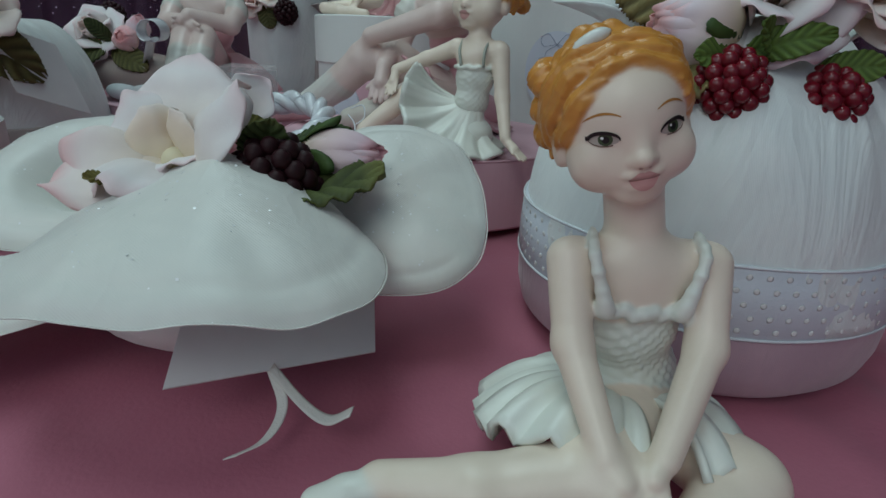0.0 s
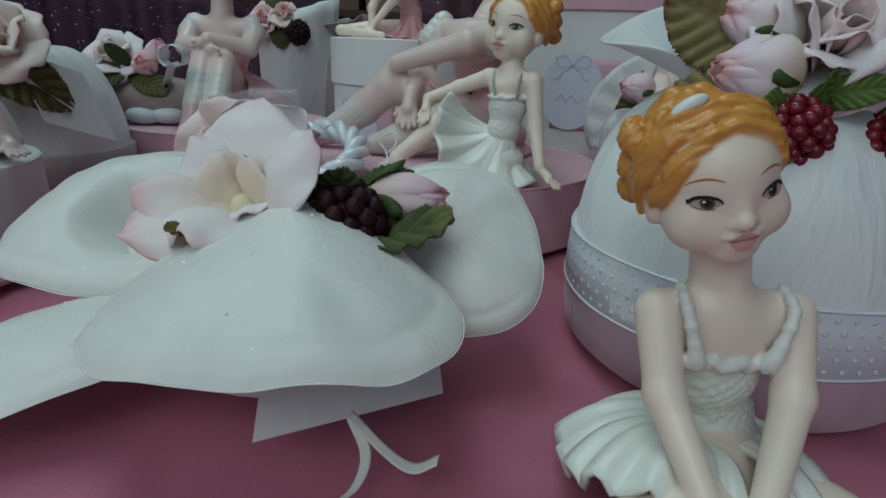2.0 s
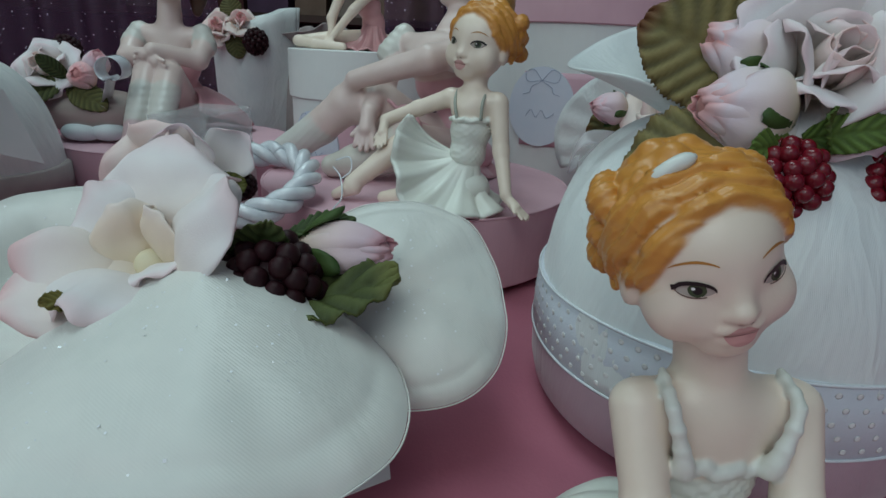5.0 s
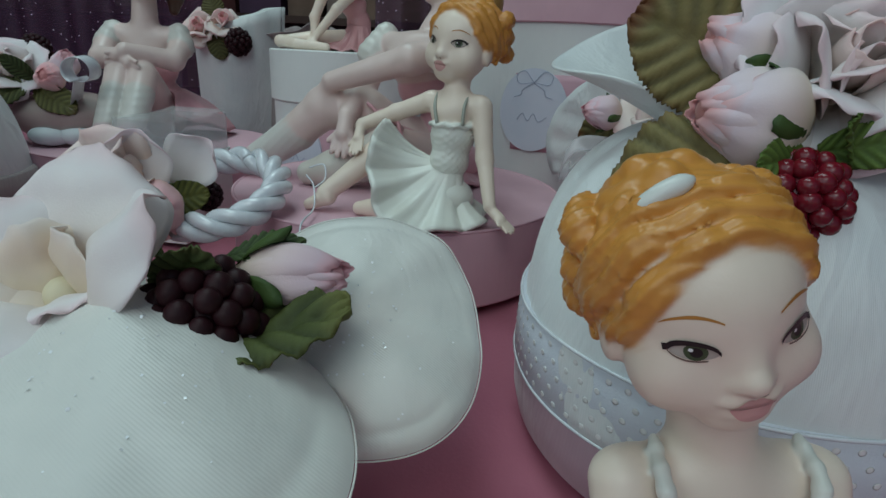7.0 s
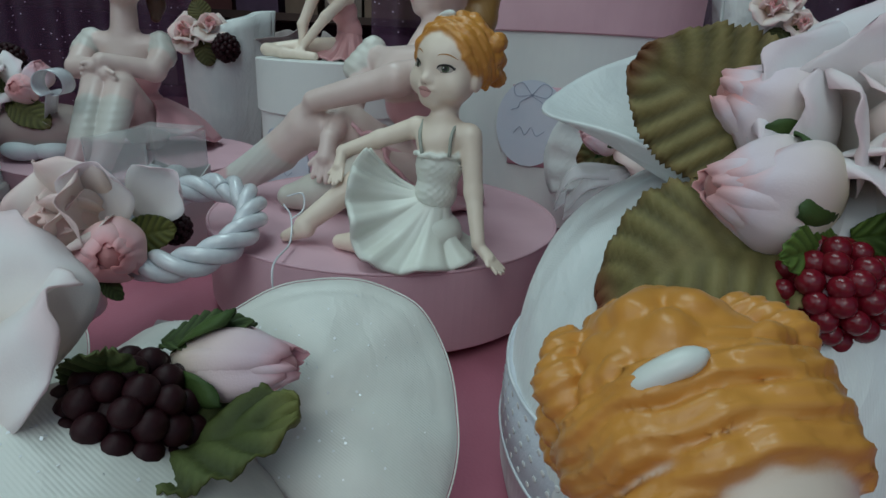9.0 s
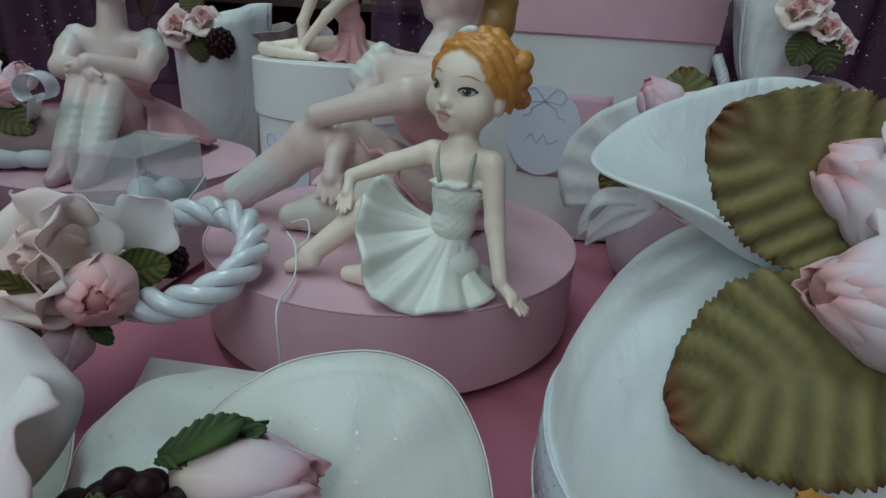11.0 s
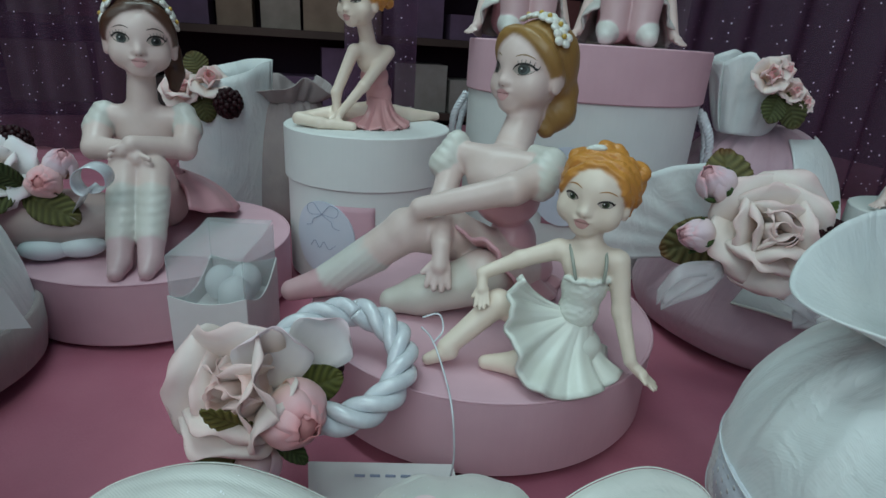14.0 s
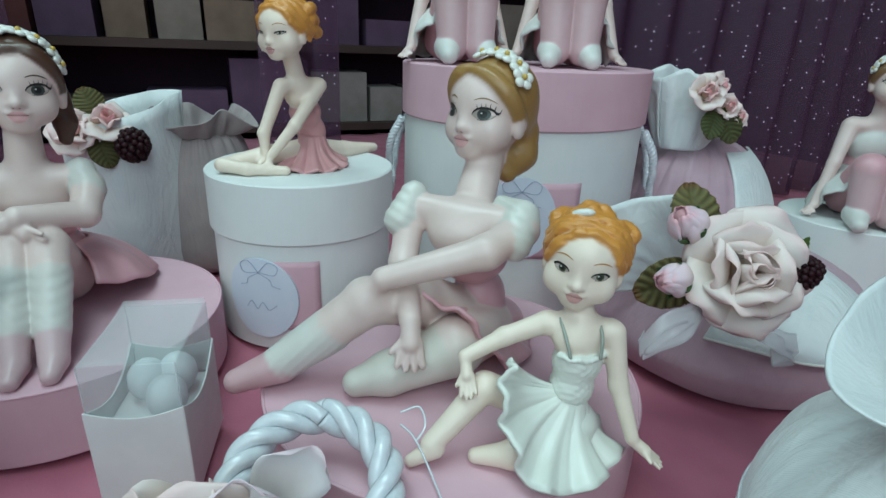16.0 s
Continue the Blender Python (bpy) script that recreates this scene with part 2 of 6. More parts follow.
def tube(points, radius, n=10, closed=False, flat=1.0):
    """A round bar along the places given; radius one number or one a place."""
    P = np.asarray(points, float)
    m = len(P)
    R = np.full(m, radius) if np.isscalar(radius) else np.asarray(radius, float)
    T = np.roll(P, -1, 0) - np.roll(P, 1, 0) if closed else np.gradient(P, axis=0)
    T /= np.linalg.norm(T, axis=1)[:, None] + 1e-12
    u = np.cross(T[0], (0.13, 0.21, 0.97))
    if np.linalg.norm(u) < 0.1:
        u = np.cross(T[0], (1, 0, 0))
    V, F = [], []
    for i in range(m):
        u = u - T[i] * (u @ T[i])
        u /= np.linalg.norm(u)
        w = np.cross(T[i], u)
        for k in range(n):
            a = 2 * math.pi * k / n
            V.append(P[i] + R[i] * (math.cos(a) * u + flat * math.sin(a) * w))
    for i in range(m if closed else m - 1):
        j = (i + 1) % m
        for k in range(n):
            F.append((i * n + k, i * n + (k + 1) % n, j * n + (k + 1) % n, j * n + k))
    if not closed:
        F += [tuple(range(n - 1, -1, -1)), tuple((m - 1) * n + k for k in range(n))]
    return np.array(V), F


def ball(centre, radii, n=20, m=12, axes=None):
    V, F = [], []
    radii = np.full(3, radii) if np.isscalar(radii) else np.asarray(radii)
    for j in range(m + 1):
        t = math.pi * j / m
        for i in range(n):
            a = 2 * math.pi * i / n
            p = radii * (math.sin(t) * math.cos(a), math.sin(t) * math.sin(a), math.cos(t))
            V.append(np.asarray(centre) + (axes.T @ p if axes is not None else p))
    for j in range(m):
        for i in range(n):
            F.append((j * n + i, (j + 1) * n + i, (j + 1) * n + (i + 1) % n, j * n + (i + 1) % n))
    return np.array(V), F


def sheet(grid, thick):
    """A sheet with thickness from a grid of places (rows x columns x 3)."""
    G = np.asarray(grid, float)
    a, b = G.shape[:2]
    N = np.cross(np.gradient(G, axis=0), np.gradient(G, axis=1))
    N /= np.linalg.norm(N, axis=2)[..., None] + 1e-12
    V = np.concatenate([(G + N * thick / 2).reshape(-1, 3), (G - N * thick / 2).reshape(-1, 3)])
    F, k = [], a * b
    for i in range(a - 1):
        for j in range(b - 1):
            q = (i * b + j, (i + 1) * b + j, (i + 1) * b + j + 1, i * b + j + 1)
            F += [q, tuple(k + x for x in reversed(q))]
    rim = [j for j in range(b)] + [i * b + b - 1 for i in range(1, a)] + [(a - 1) * b + j for j in range(b - 2, -1, -1)] + [i * b for i in range(a - 2, 0, -1)]
    for x, y in zip(rim, rim[1:] + rim[:1]):
        F.append((x, y, k + y, k + x))
    return V, F


def unit(v):
    v = np.asarray(v, float)
    return v / np.linalg.norm(v)


def axes_to(direction, up=(0, 0, 1)):
    """Rows: sideways, upwards, along the direction."""
    f = unit(direction)
    s = np.cross(up, f)
    if np.linalg.norm(s) < 1e-3:
        s = np.cross((0, 1, 0), f)
    s = unit(s)
    return np.array([s, np.cross(f, s), f])

# ---- sculpting: rounded forms that melt into one skin ----
class Sculpt:
    def __init__(self):
        self.forms, self.extra, self.big = [], [], 1.0

    def limb(self, a, b, ra, rb, color, k=0.0015, relief=None):
        a, b = np.asarray(a, float), np.asarray(b, float)

        def dist(P):
            d = b - a
            h = np.clip(((P - a) @ d) / (d @ d), 0, 1)
            return np.linalg.norm(P - a - h[:, None] * d, axis=1) - (ra + (rb - ra) * h)
        m = max(ra, rb)
        self.forms.append((dist, np.minimum(a, b) - m, np.maximum(a, b) + m, color, k, relief))

    def chain(self, points, radii, color, k=0.0012, relief=None):
        for i in range(len(points) - 1):
            self.limb(points[i], points[i + 1], radii[i], radii[i + 1], color, k, relief)

    def blob(self, centre, radii, color, k=0.0015, axes=None, relief=None):
        c, r = np.asarray(centre, float), np.asarray(radii, float)
        A = np.eye(3) if axes is None else np.asarray(axes)

        def dist(P):
            q = ((P - c) @ A.T) / r
            n = np.linalg.norm(q, axis=1)
            g = np.linalg.norm(q / r, axis=1) + 1e-9
            return n * (n - 1.0) / g
        self.forms.append((dist, c - r.max(), c + r.max(), color, k, relief))

    def value(self, P, paint=False):
        D = np.full(len(P), 1.0)
        C = np.zeros((len(P), 3))
        Wt = np.zeros(len(P))
        for dist, lo, hi, color, k, relief in self.forms:
            near = np.all((P > lo - 0.006) & (P < hi + 0.006), axis=1)
            if not near.any():
                continue
            Q = P[near]
            d = dist(Q)
            if relief is not None:
                d = d - relief(Q)
            old = D[near]
            h = np.clip(0.5 + 0.5 * (old - d) / k, 0, 1)
            D[near] = np.where(old > 0.5, d, old * (1 - h) + d * h - k * h * (1 - h))
            if paint:
                w = np.exp(-np.clip(d, -0.01, 0.02) / 0.00022)
                C[near] += w[:, None] * np.asarray(color)
                Wt[near] += w
        return (D, C / (Wt[:, None] + 1e-30)) if paint else D

    def skin(self, step):
        lo = np.min([f[1] for f in self.forms], 0) - 3 * step
        hi = np.max([f[2] for f in self.forms], 0) + 3 * step
        size = np.ceil((hi - lo) / step).astype(int) + 1
        ax = [lo[i] + step * np.arange(size[i]) for i in range(3)]
        D = np.full(size, 1.0)
        for dist, a, b, color, k, relief in self.forms:
            i0 = np.maximum(((a - 0.005 - lo) / step).astype(int), 0)
            i1 = np.minimum(((b + 0.005 - lo) / step).astype(int) + 2, size)
            g = np.meshgrid(*[ax[i][i0[i]:i1[i]] for i in range(3)], indexing="ij")
            P = np.stack([x.ravel() for x in g], 1)
            d = dist(P)
            if relief is not None:
                d = d - relief(P)
            s = tuple(slice(i0[i], i1[i]) for i in range(3))
            old = D[s].ravel()
            h = np.clip(0.5 + 0.5 * (old - d) / k, 0, 1)
            D[s] = np.where(old > 0.5, d, old * (1 - h) + d * h - k * h * (1 - h)).reshape(D[s].shape)
        inside = D < 0
        n = np.array(size) - 1
        total, count = np.zeros((*n, 3)), np.zeros(n)
        cell = lambda dx, dy, dz: (slice(dx, dx + n[0]), slice(dy, dy + n[1]), slice(dz, dz + n[2]))
        corners = [(i, j, k) for i in (0, 1) for j in (0, 1) for k in (0, 1)]
        for c in corners:
            for axis in range(3):
                if c[axis]:
                    continue
                e = list(c)
                e[axis] = 1
                a, b = D[cell(*c)], D[cell(*e)]
                cross = (a < 0) != (b < 0)
                t = np.where(cross, a / np.where(cross, a - b, 1), 0)
                p = np.zeros((*n, 3)) + np.array(c, float)
                p[..., axis] += t
                total += p * cross[..., None]
                count += cross
        active = count > 0
        index = np.full(n, -1)
        index[active] = np.arange(active.sum())
        where = np.argwhere(active)
        V = lo + step * (where + total[active] / count[active][:, None])
        F = []
        for axis in range(3):
            o1, o2 = [i for i in range(3) if i != axis]
            sa = [slice(1, n[i]) for i in range(3)]
            sb = list(sa)
            sa[axis], sb[axis] = slice(0, n[axis]), slice(1, n[axis] + 1)
            a, b = inside[tuple(sa)], inside[tuple(sb)]
            hit = np.argwhere(a != b)
            if not len(hit):
                continue
            flip = a[tuple(hit.T)]
            base = hit.copy()
            base[:, o1] += 1
            base[:, o2] += 1
            q = []
            for d1, d2 in ((-1, -1), (0, -1), (0, 0), (-1, 0)):
                c = base.copy()
                c[:, o1] += d1
                c[:, o2] += d2
                q.append(index[tuple(c.T)])
            q = np.stack(q, 1)
            turn = flip if axis != 1 else ~flip
            q[~turn] = q[~turn][:, ::-1]
            F.append(q)
        return V, np.concatenate(F)


class Figure(Sculpt):
    """One figurine: a skin of melted forms, with painted patches and thin cloth laid on it."""
    def patch(self, frame_, outline, color, lift):
        """A painted patch: an outline in the face's own sideways and upward metres, laid on the skin."""
        c, A = frame_
        O = np.asarray(outline, float)
        mid = O.mean(0)
        rings = [mid + (O - mid) * s for s in (0.5, 1.0)]
        pts = np.concatenate([[mid], *rings])
        P = c + pts[:, :1] * A[0] + pts[:, 1:2] * A[1] + 0.012 * A[2] * self.big
        for _ in range(16):
            P = P - A[2] * np.clip(self.value(P) - lift, -0.002, 0.004)[:, None]
        n = len(O)
        F = [(0, 1 + i, 1 + (i + 1) % n) for i in range(n)]
        F += [(1 + i, 1 + n + i, 1 + n + (i + 1) % n, 1 + (i + 1) % n) for i in range(n)]
        self.extra.append((P, F, np.tile(color, (len(P), 1))))

    def cloth(self, grid, thick, color):
        V, F = sheet(grid, thick)
        self.extra.append((V, F, np.tile(color, (len(V), 1))))

    def solid(self, VF, color):
        self.extra.append((VF[0], VF[1], np.tile(color, (len(VF[0]), 1))))

    def head(self, eyes, right, forward, s, skin, hair, style, lids=0.0):
        """The head round the middle between the eyes. right: the picture's right as one looks at the face."""
        f = unit(forward)
        r = unit(np.asarray(right) - f * (np.asarray(right) @ f))
        u = np.cross(f, r) * -1.0
        u = u if u[2] > 0 else -u
        A = np.array([r, u, f])
        self.big = s
        e = np.asarray(eyes, float)
        # millimetres: sideways, upwards, forwards
        at = lambda x, y, z: e + s * 0.001 * (x * r + y * u + (z + 1.9) * f)
        mm = lambda *q: np.array(q) * 0.001 * s
        curls = style == "curls"
        jaw = 1.0 if curls else 0.92
        self.blob(at(0, 2.0, -13.0), mm(12.2, 12.2, 13.5), skin, 0.002 * s, A)
        self.blob(at(0, -6.0, -9.8), mm(11.2 * jaw, 8.4, 9.2), skin, 0.004 * s, A)
        for x in (-1, 1):
            self.blob(at(x * 7.0 * jaw, -5.8, -5.6), mm(5.0 * jaw, 5.2, 4.6), skin, 0.003 * s, A)
            self.blob(at(x * 12.2, -4.2, -12.0), mm(1.5, 3.3, 2.4), skin, 0.0008 * s, A)
            self.blob(at(x * 13.0, -4.2, -12.2), mm(0.8, 3.0, 1.8), skin, 0.0006 * s, A)
        self.blob(at(0, -7.6, -2.7), mm(5.2, 3.8, 2.8), skin, 0.0035 * s, A)
        self.limb(at(0, 0.6, -1.5), at(0, -4.0, 0.9), 0.0010 * s, 0.0014 * s, skin, 0.0026 * s)
        self.blob(at(0, -4.3, 1.3), mm(1.6, 1.3, 1.4), skin, 0.0012 * s, A)
        for x in (-1, 1):
            self.blob(at(x * 1.75, -4.7, 0.0), mm(1.15, 1.0, 1.3), skin, 0.0008 * s, A)
            self.blob(at(x * 1.5, -7.25, 0.15), mm(2.3, 1.0, 1.3), skin, 0.0008 * s, A)
        self.blob(at(0, -9.3, -0.2), mm(3.0, 1.4, 1.5), skin, 0.0009 * s, A)
        self.blob(at(0, -12.2, -3.0), mm(4.2, 2.4, 2.8), skin, 0.003 * s, A)
        shade = np.asarray(hair) * 0.8
        c0 = at(0, 4.0, -16.0)

        def strands(P):
            q = (P - e) @ A.T * 1000 / s
            w = 0.5 * q[:, 1] - q[:, 2] + 0.5 * np.sin(q[:, 0] * 0.55 + 0.3 * q[:, 1])
            return 0.001 * s * ((0.24 if curls else 0.08) * np.sin(w * 3.1) + (0.10 if curls else 0.05) * np.sin(w * 6.9 + q[:, 0] * 0.4))
        if curls:
            self.blob(at(0, 3.5, -17.0), mm(13.4, 12.8, 13.0), hair, 0.0010 * s, A, strands)
            locks = (([(0.3, 12.0, -5.4), (4.5, 11.3, -6.1), (8.7, 8.0, -6.8), (11.0, 3.6, -8.2), (11.9, 0.0, -11.6), (11.9, -3.4, -15.0)], (1.3, 1.9, 2.0, 1.9, 1.8, 1.2)),
                     ([(0.3, 13.4, -8.4), (5.0, 12.6, -9.2), (9.6, 9.2, -10.0), (12.2, 4.3, -12.4), (12.9, -0.5, -16.0), (12.4, -4.0, -18.8)], (1.5, 2.2, 2.3, 2.2, 2.1, 1.6)),
                     ([(0.4, 15.0, -12.0), (5.6, 14.0, -12.6), (10.2, 10.4, -13.6), (12.8, 5.0, -15.6), (13.0, 0.0, -19.0)], (1.5, 2.1, 2.3, 2.2, 2.0)))
            for x in (-1, 1):
                for row, (pts, rad) in enumerate(locks):
                    drop = 1.3 if x < 0 and row == 0 else 0.0
                    line = spline([at(x * p[0], p[1] - drop * min(1, p[0] / 8), p[2] + 0.8 * drop * min(1, p[0] / 8)) for p in pts], 17)
                    rr = np.interp(np.linspace(0, 1, 17), np.linspace(0, 1, len(rad)), rad)
                    wave = [p + s * 0.00045 * math.sin(i * 1.15 + row * 2 + x) * u for i, p in enumerate(line)]
                    self.chain(wave, 0.001 * s * (rr + 0.16 * np.sin(np.arange(17) * 1.15 + row)), hair, 0.0007 * s, strands)
                # curled ends beside the temple and the ear
                for cx, cy, cz, cr in ((10.6, 4.4, -7.0, 1.5), (11.5, 1.6, -9.6, 1.5), (12.4, -2.2, -13.4, 1.6), (12.6, -5.4, -16.8, 1.7)):
                    turn = [at(x * (cx + 0.2 * t), cy + 0.9 * cr * math.sin(t * 1.5) * (1 - 0.08 * t), cz + 0.9 * cr * math.cos(t * 1.5) * (1 - 0.08 * t)) for t in np.linspace(0, 3.6, 8)]
                    self.chain(turn, 0.001 * s * np.linspace(0.95, 0.6, 8), hair, 0.0004 * s)
            # coiled bun on the crown, with loose loops
            for k in range(3):
                ring = [at((6.6 - 1.9 * k) * math.cos(t) - 1.0, 11.8 + 1.4 * k + 0.8 * math.sin(3 * t + k), -20.5 + (6.2 - 1.7 * k) * math.sin(t)) for t in np.linspace(0, 2 * math.pi, 21)]
                self.chain(ring, 0.001 * s * (2.4 + 0.5 * np.sin(np.arange(21) * 2.1 + k)), hair, 0.0006 * s)
            for k in range(7):
                t = 0.2 + 2.74 * k / 6
                top = at(9.4 * math.cos(t), 11.0 + 1.6 * (k % 2), -17.5 - 4.0 * math.sin(t) + 2.5 * (k % 2))
                loop = [top + s * 0.0017 * (math.cos(q) * r + math.sin(q) * u) + s * 0.0005 * q * f for q in np.linspace(0, 5.2, 9)]
                self.chain(loop, 0.001 * s * np.linspace(1.2, 0.8, 9), hair, 0.0004 * s)
            for row in range(3):
                back = [at(12.6 * math.cos(t), 9.0 - 5.6 * row + 1.3 * math.sin(5 * t + row), -20.5 - 1.0 * row - 8.2 * math.sin(t)) for t in np.linspace(-0.15, math.pi + 0.15, 19)]
                self.chain(back, 0.001 * s * (2.7 + 0.7 * np.sin(np.arange(19) * 1.9 + row)), shade * 1.12 if row == 2 else hair, 0.0006 * s, strands)
            band = spline([at(-8.4, 14.0, -12.6), at(-4.8, 16.2, -12.2), at(-0.6, 17.2, -12.4)], 12)
            self.solid(tube(band, 0.001 * s * np.array((0.4, 1.0, 1.3, 1.4, 1.4, 1.4, 1.4, 1.4, 1.4, 1.3, 1.0, 0.4)), 10), (0.72, 0.74, 0.7))
        else:
            side = -1 if style == "tail" else 1
            self.blob(at(0, 4.2, -17.0), mm(13.2, 13.2, 13.2), hair, 0.0006 * s, A, strands)
            for x in (-1, 1):
                part = 3.0 * side
                pts = [(part, 12.6, -5.8), (part + (x * 10 - part) * 0.55, 10.6, -5.8), (x * 10.0, 6.0, -7.6), (x * 11.2, -0.4, -12.0), (x * 8.8, -6.0, -19.0)]
                line = spline([at(*p) for p in pts], 15)
                self.chain(line, 0.001 * s * np.interp(np.linspace(0, 1, 15), np.linspace(0, 1, 5), (1.4, 2.5, 2.6, 2.4, 2.0)), hair, 0.0018 * s, strands)
            self.blob(at(0.5, -1.6, -20.0), mm(11.2, 10.6, 9.4), hair, 0.0030 * s, A, strands)
            if style == "tail":
                self.chain([at(5, -7, -24), at(6, -14, -22.5), at(5, -20, -18.5)], mm(6.4, 6.2, 3.4), hair, 0.002 * s, strands)
            else:
                self.chain([at(10.5, -4, -20), at(12.2, -13, -18.5), at(11.8, -19, -17)], mm(4.6, 3.8, 2.4), hair, 0.002 * s, strands)
            flowers = [0.08 + 0.84 * i / 7 for i in range(8)] if style == "braid" else [0.16, 0.27, 0.38, 0.49, 0.60]
            for i, share in enumerate(flowers):
                t = math.pi * share
                b = at(13.4 * math.cos(t), 4.6 + 13.2 * math.sin(t), -12.5 - 1.0 * (i % 2))
                out = unit(b - c0)
                B = axes_to(out)
                for j in range(5):
                    w = 2 * math.pi * j / 5 + i
                    self.solid(ball(b + s * (0.0022 * (math.cos(w) * B[0] + math.sin(w) * B[1])) + s * 0.0003 * out, np.array((1.7, 1.7, 0.9)) * 0.001 * s, 10, 6, B), (0.80, 0.79, 0.74))
                self.solid(ball(b + s * 0.0011 * out, s * 0.0009, 8, 5), (0.60, 0.40, 0.08))
        # painted face
        fr = (e, A)
        ring = lambda x, y, a, b, n=18, t=0.0: [(s * (x + a * math.cos(i * 2 * math.pi / n) * math.cos(t) - b * math.sin(i * 2 * math.pi / n) * math.sin(t)),
                                                 s * (y + a * math.cos(i * 2 * math.pi / n) * math.sin(t) + b * math.sin(i * 2 * math.pi / n) * math.cos(t))) for i in range(n)]
        for x in (-1, 1):
            ex = 0.0062 * x
            w, hgt = (0.0026, 0.00125 * (1 - lids)) if style == "curls" else (0.0032, 0.0019)
            slant = 0.05 * x
            lid = lambda q: max(0.0, 1 - q * q) ** 0.62
            span = np.linspace(-1, 1, 12)
            almond = [(ex + w * q, hgt * lid(q) + slant * w * q) for q in span] + [(ex + w * q, -0.78 * hgt * lid(q) + slant * w * q) for q in span[-2:0:-1]]
            self.patch(fr, [(s * a, s * b) for a, b in almond], (0.44, 0.38, 0.34), 0.00005)
            iris = (0.05, 0.075, 0.035) if style == "curls" else (0.05, 0.06, 0.055)
            self.patch(fr, ring(ex + 0.00015, 0.0001, hgt * 0.98, hgt * 0.92), iris, 0.0001)
            self.patch(fr, ring(ex + 0.00015, 0.0001, hgt * 0.52, hgt * 0.55), (0.01, 0.01, 0.01), 0.00015)
            self.patch(fr, ring(ex - 0.0004, 0.00045, 0.00026, 0.00026, 10), (0.8, 0.8, 0.8), 0.0002)
            top = [(ex + x * w * q, hgt * lid(min(q, 1)) + 0.05 * w * q) for q in np.linspace(-1, 1.15, 14)]
            lash = [(s * a, s * (b - 0.0002)) for a, b in top] + [(s * a, s * (b + 0.00040 + 0.0002 * i / 13)) for i, (a, b) in list(enumerate(top))[::-1]]
            self.band(fr, lash, (0.015, 0.012, 0.012), 0.00022)
            low = [(ex + x * w * q, -0.78 * hgt * lid(q) + 0.05 * w * q) for q in np.linspace(-0.5, 1, 10)]
            self.band(fr, [(s * a, s * (b - 0.00022)) for a, b in low] + [(s * a, s * b) for a, b in low[::-1]], (0.16, 0.10, 0.08), 0.00020)
            if style != "curls":
                for k in range(6):
                    q = -0.5 + 1.6 * k / 5
                    y0 = hgt * lid(min(q, 1)) + 0.10 * w * q
                    a0, a1 = ex + x * w * q, ex + x * (w * q + 0.0006 * (q - 0.1))
                    self.band(fr, [(s * a0, s * y0), (s * a1, s * (y0 + 0.0015)), (s * (a1 + 0.00008), s * (y0 + 0.0015)), (s * (a0 + 0.0003), s * y0)], (0.02, 0.015, 0.015), 0.00024)
            brow = [(ex + x * 0.0031 * q, 0.0036 + 0.0010 * (1 - q * q) - 0.0003 * q) for q in np.linspace(-0.95, 1.0, 10)]
            thick = [0.00012 + 0.00034 * (1 - abs(q)) ** 0.5 for q in np.linspace(-0.9, 1.0, 10)]
            self.band(fr, [(s * a, s * b) for a, b in brow] + [(s * a, s * (b + h)) for (a, b), h in list(zip(brow, thick))[::-1]], np.asarray(hair) * 0.75, 0.0001)
        lip = (0.60, 0.33, 0.31) if style == "curls" else (0.66, 0.38, 0.38)
        bow = [(3.0 * q, -7.9 + (1.5 - 0.35 * math.exp(-(q / 0.16) ** 2)) * (1 - abs(q) ** 1.6)) for q in np.linspace(-1, 1, 15)]
        upper = bow + [(3.0 * q, -7.95 - 0.12 * (1 - q * q)) for q in np.linspace(0.9, -0.9, 9)]
        lower = [(2.8 * q, -8.05) for q in np.linspace(-1, 1, 9)] + [(2.8 * q, -8.05 - 2.5 * (1 - q * q) ** 0.7) for q in np.linspace(0.9, -0.9, 11)]
        self.patch(fr, [(0.001 * s * p, 0.001 * s * q) for p, q in upper], lip, 0.00006)
        self.patch(fr, [(0.001 * s * p, 0.001 * s * q) for p, q in lower], np.asarray(lip) * 1.08, 0.00006)
        self.band(fr, [(0.001 * s * 2.9 * q, 0.001 * s * -8.10) for q in np.linspace(-1, 1, 9)] + [(0.001 * s * 2.9 * q, 0.001 * s * (-7.98 + 0.1 * q * q)) for q in np.linspace(1, -1, 9)], (0.24, 0.10, 0.09), 0.00012)
        for x in (-1, 1):
            self.patch(fr, ring(0.00085 * x, -0.0056, 0.00038, 0.00022, 10), (0.40, 0.22, 0.19), 0.00006)
        return at

    def band(self, frame_, outline, color, lift):
        """Like patch, for a narrow curved stripe whose outline runs out along one edge and back along the other."""
        c, A = frame_
        O = np.asarray(outline, float)
        P = c + O[:, :1] * A[0] + O[:, 1:2] * A[1] + 0.012 * A[2] * self.big
        for _ in range(16):
            P = P - A[2] * np.clip(self.value(P) - lift, -0.002, 0.004)[:, None]
        n, h = len(O), len(O) // 2
        F = [(i, i + 1, n - 2 - i, n - 1 - i) for i in range(h - 1)]
        self.extra.append((P, F, np.tile(color, (len(P), 1))))

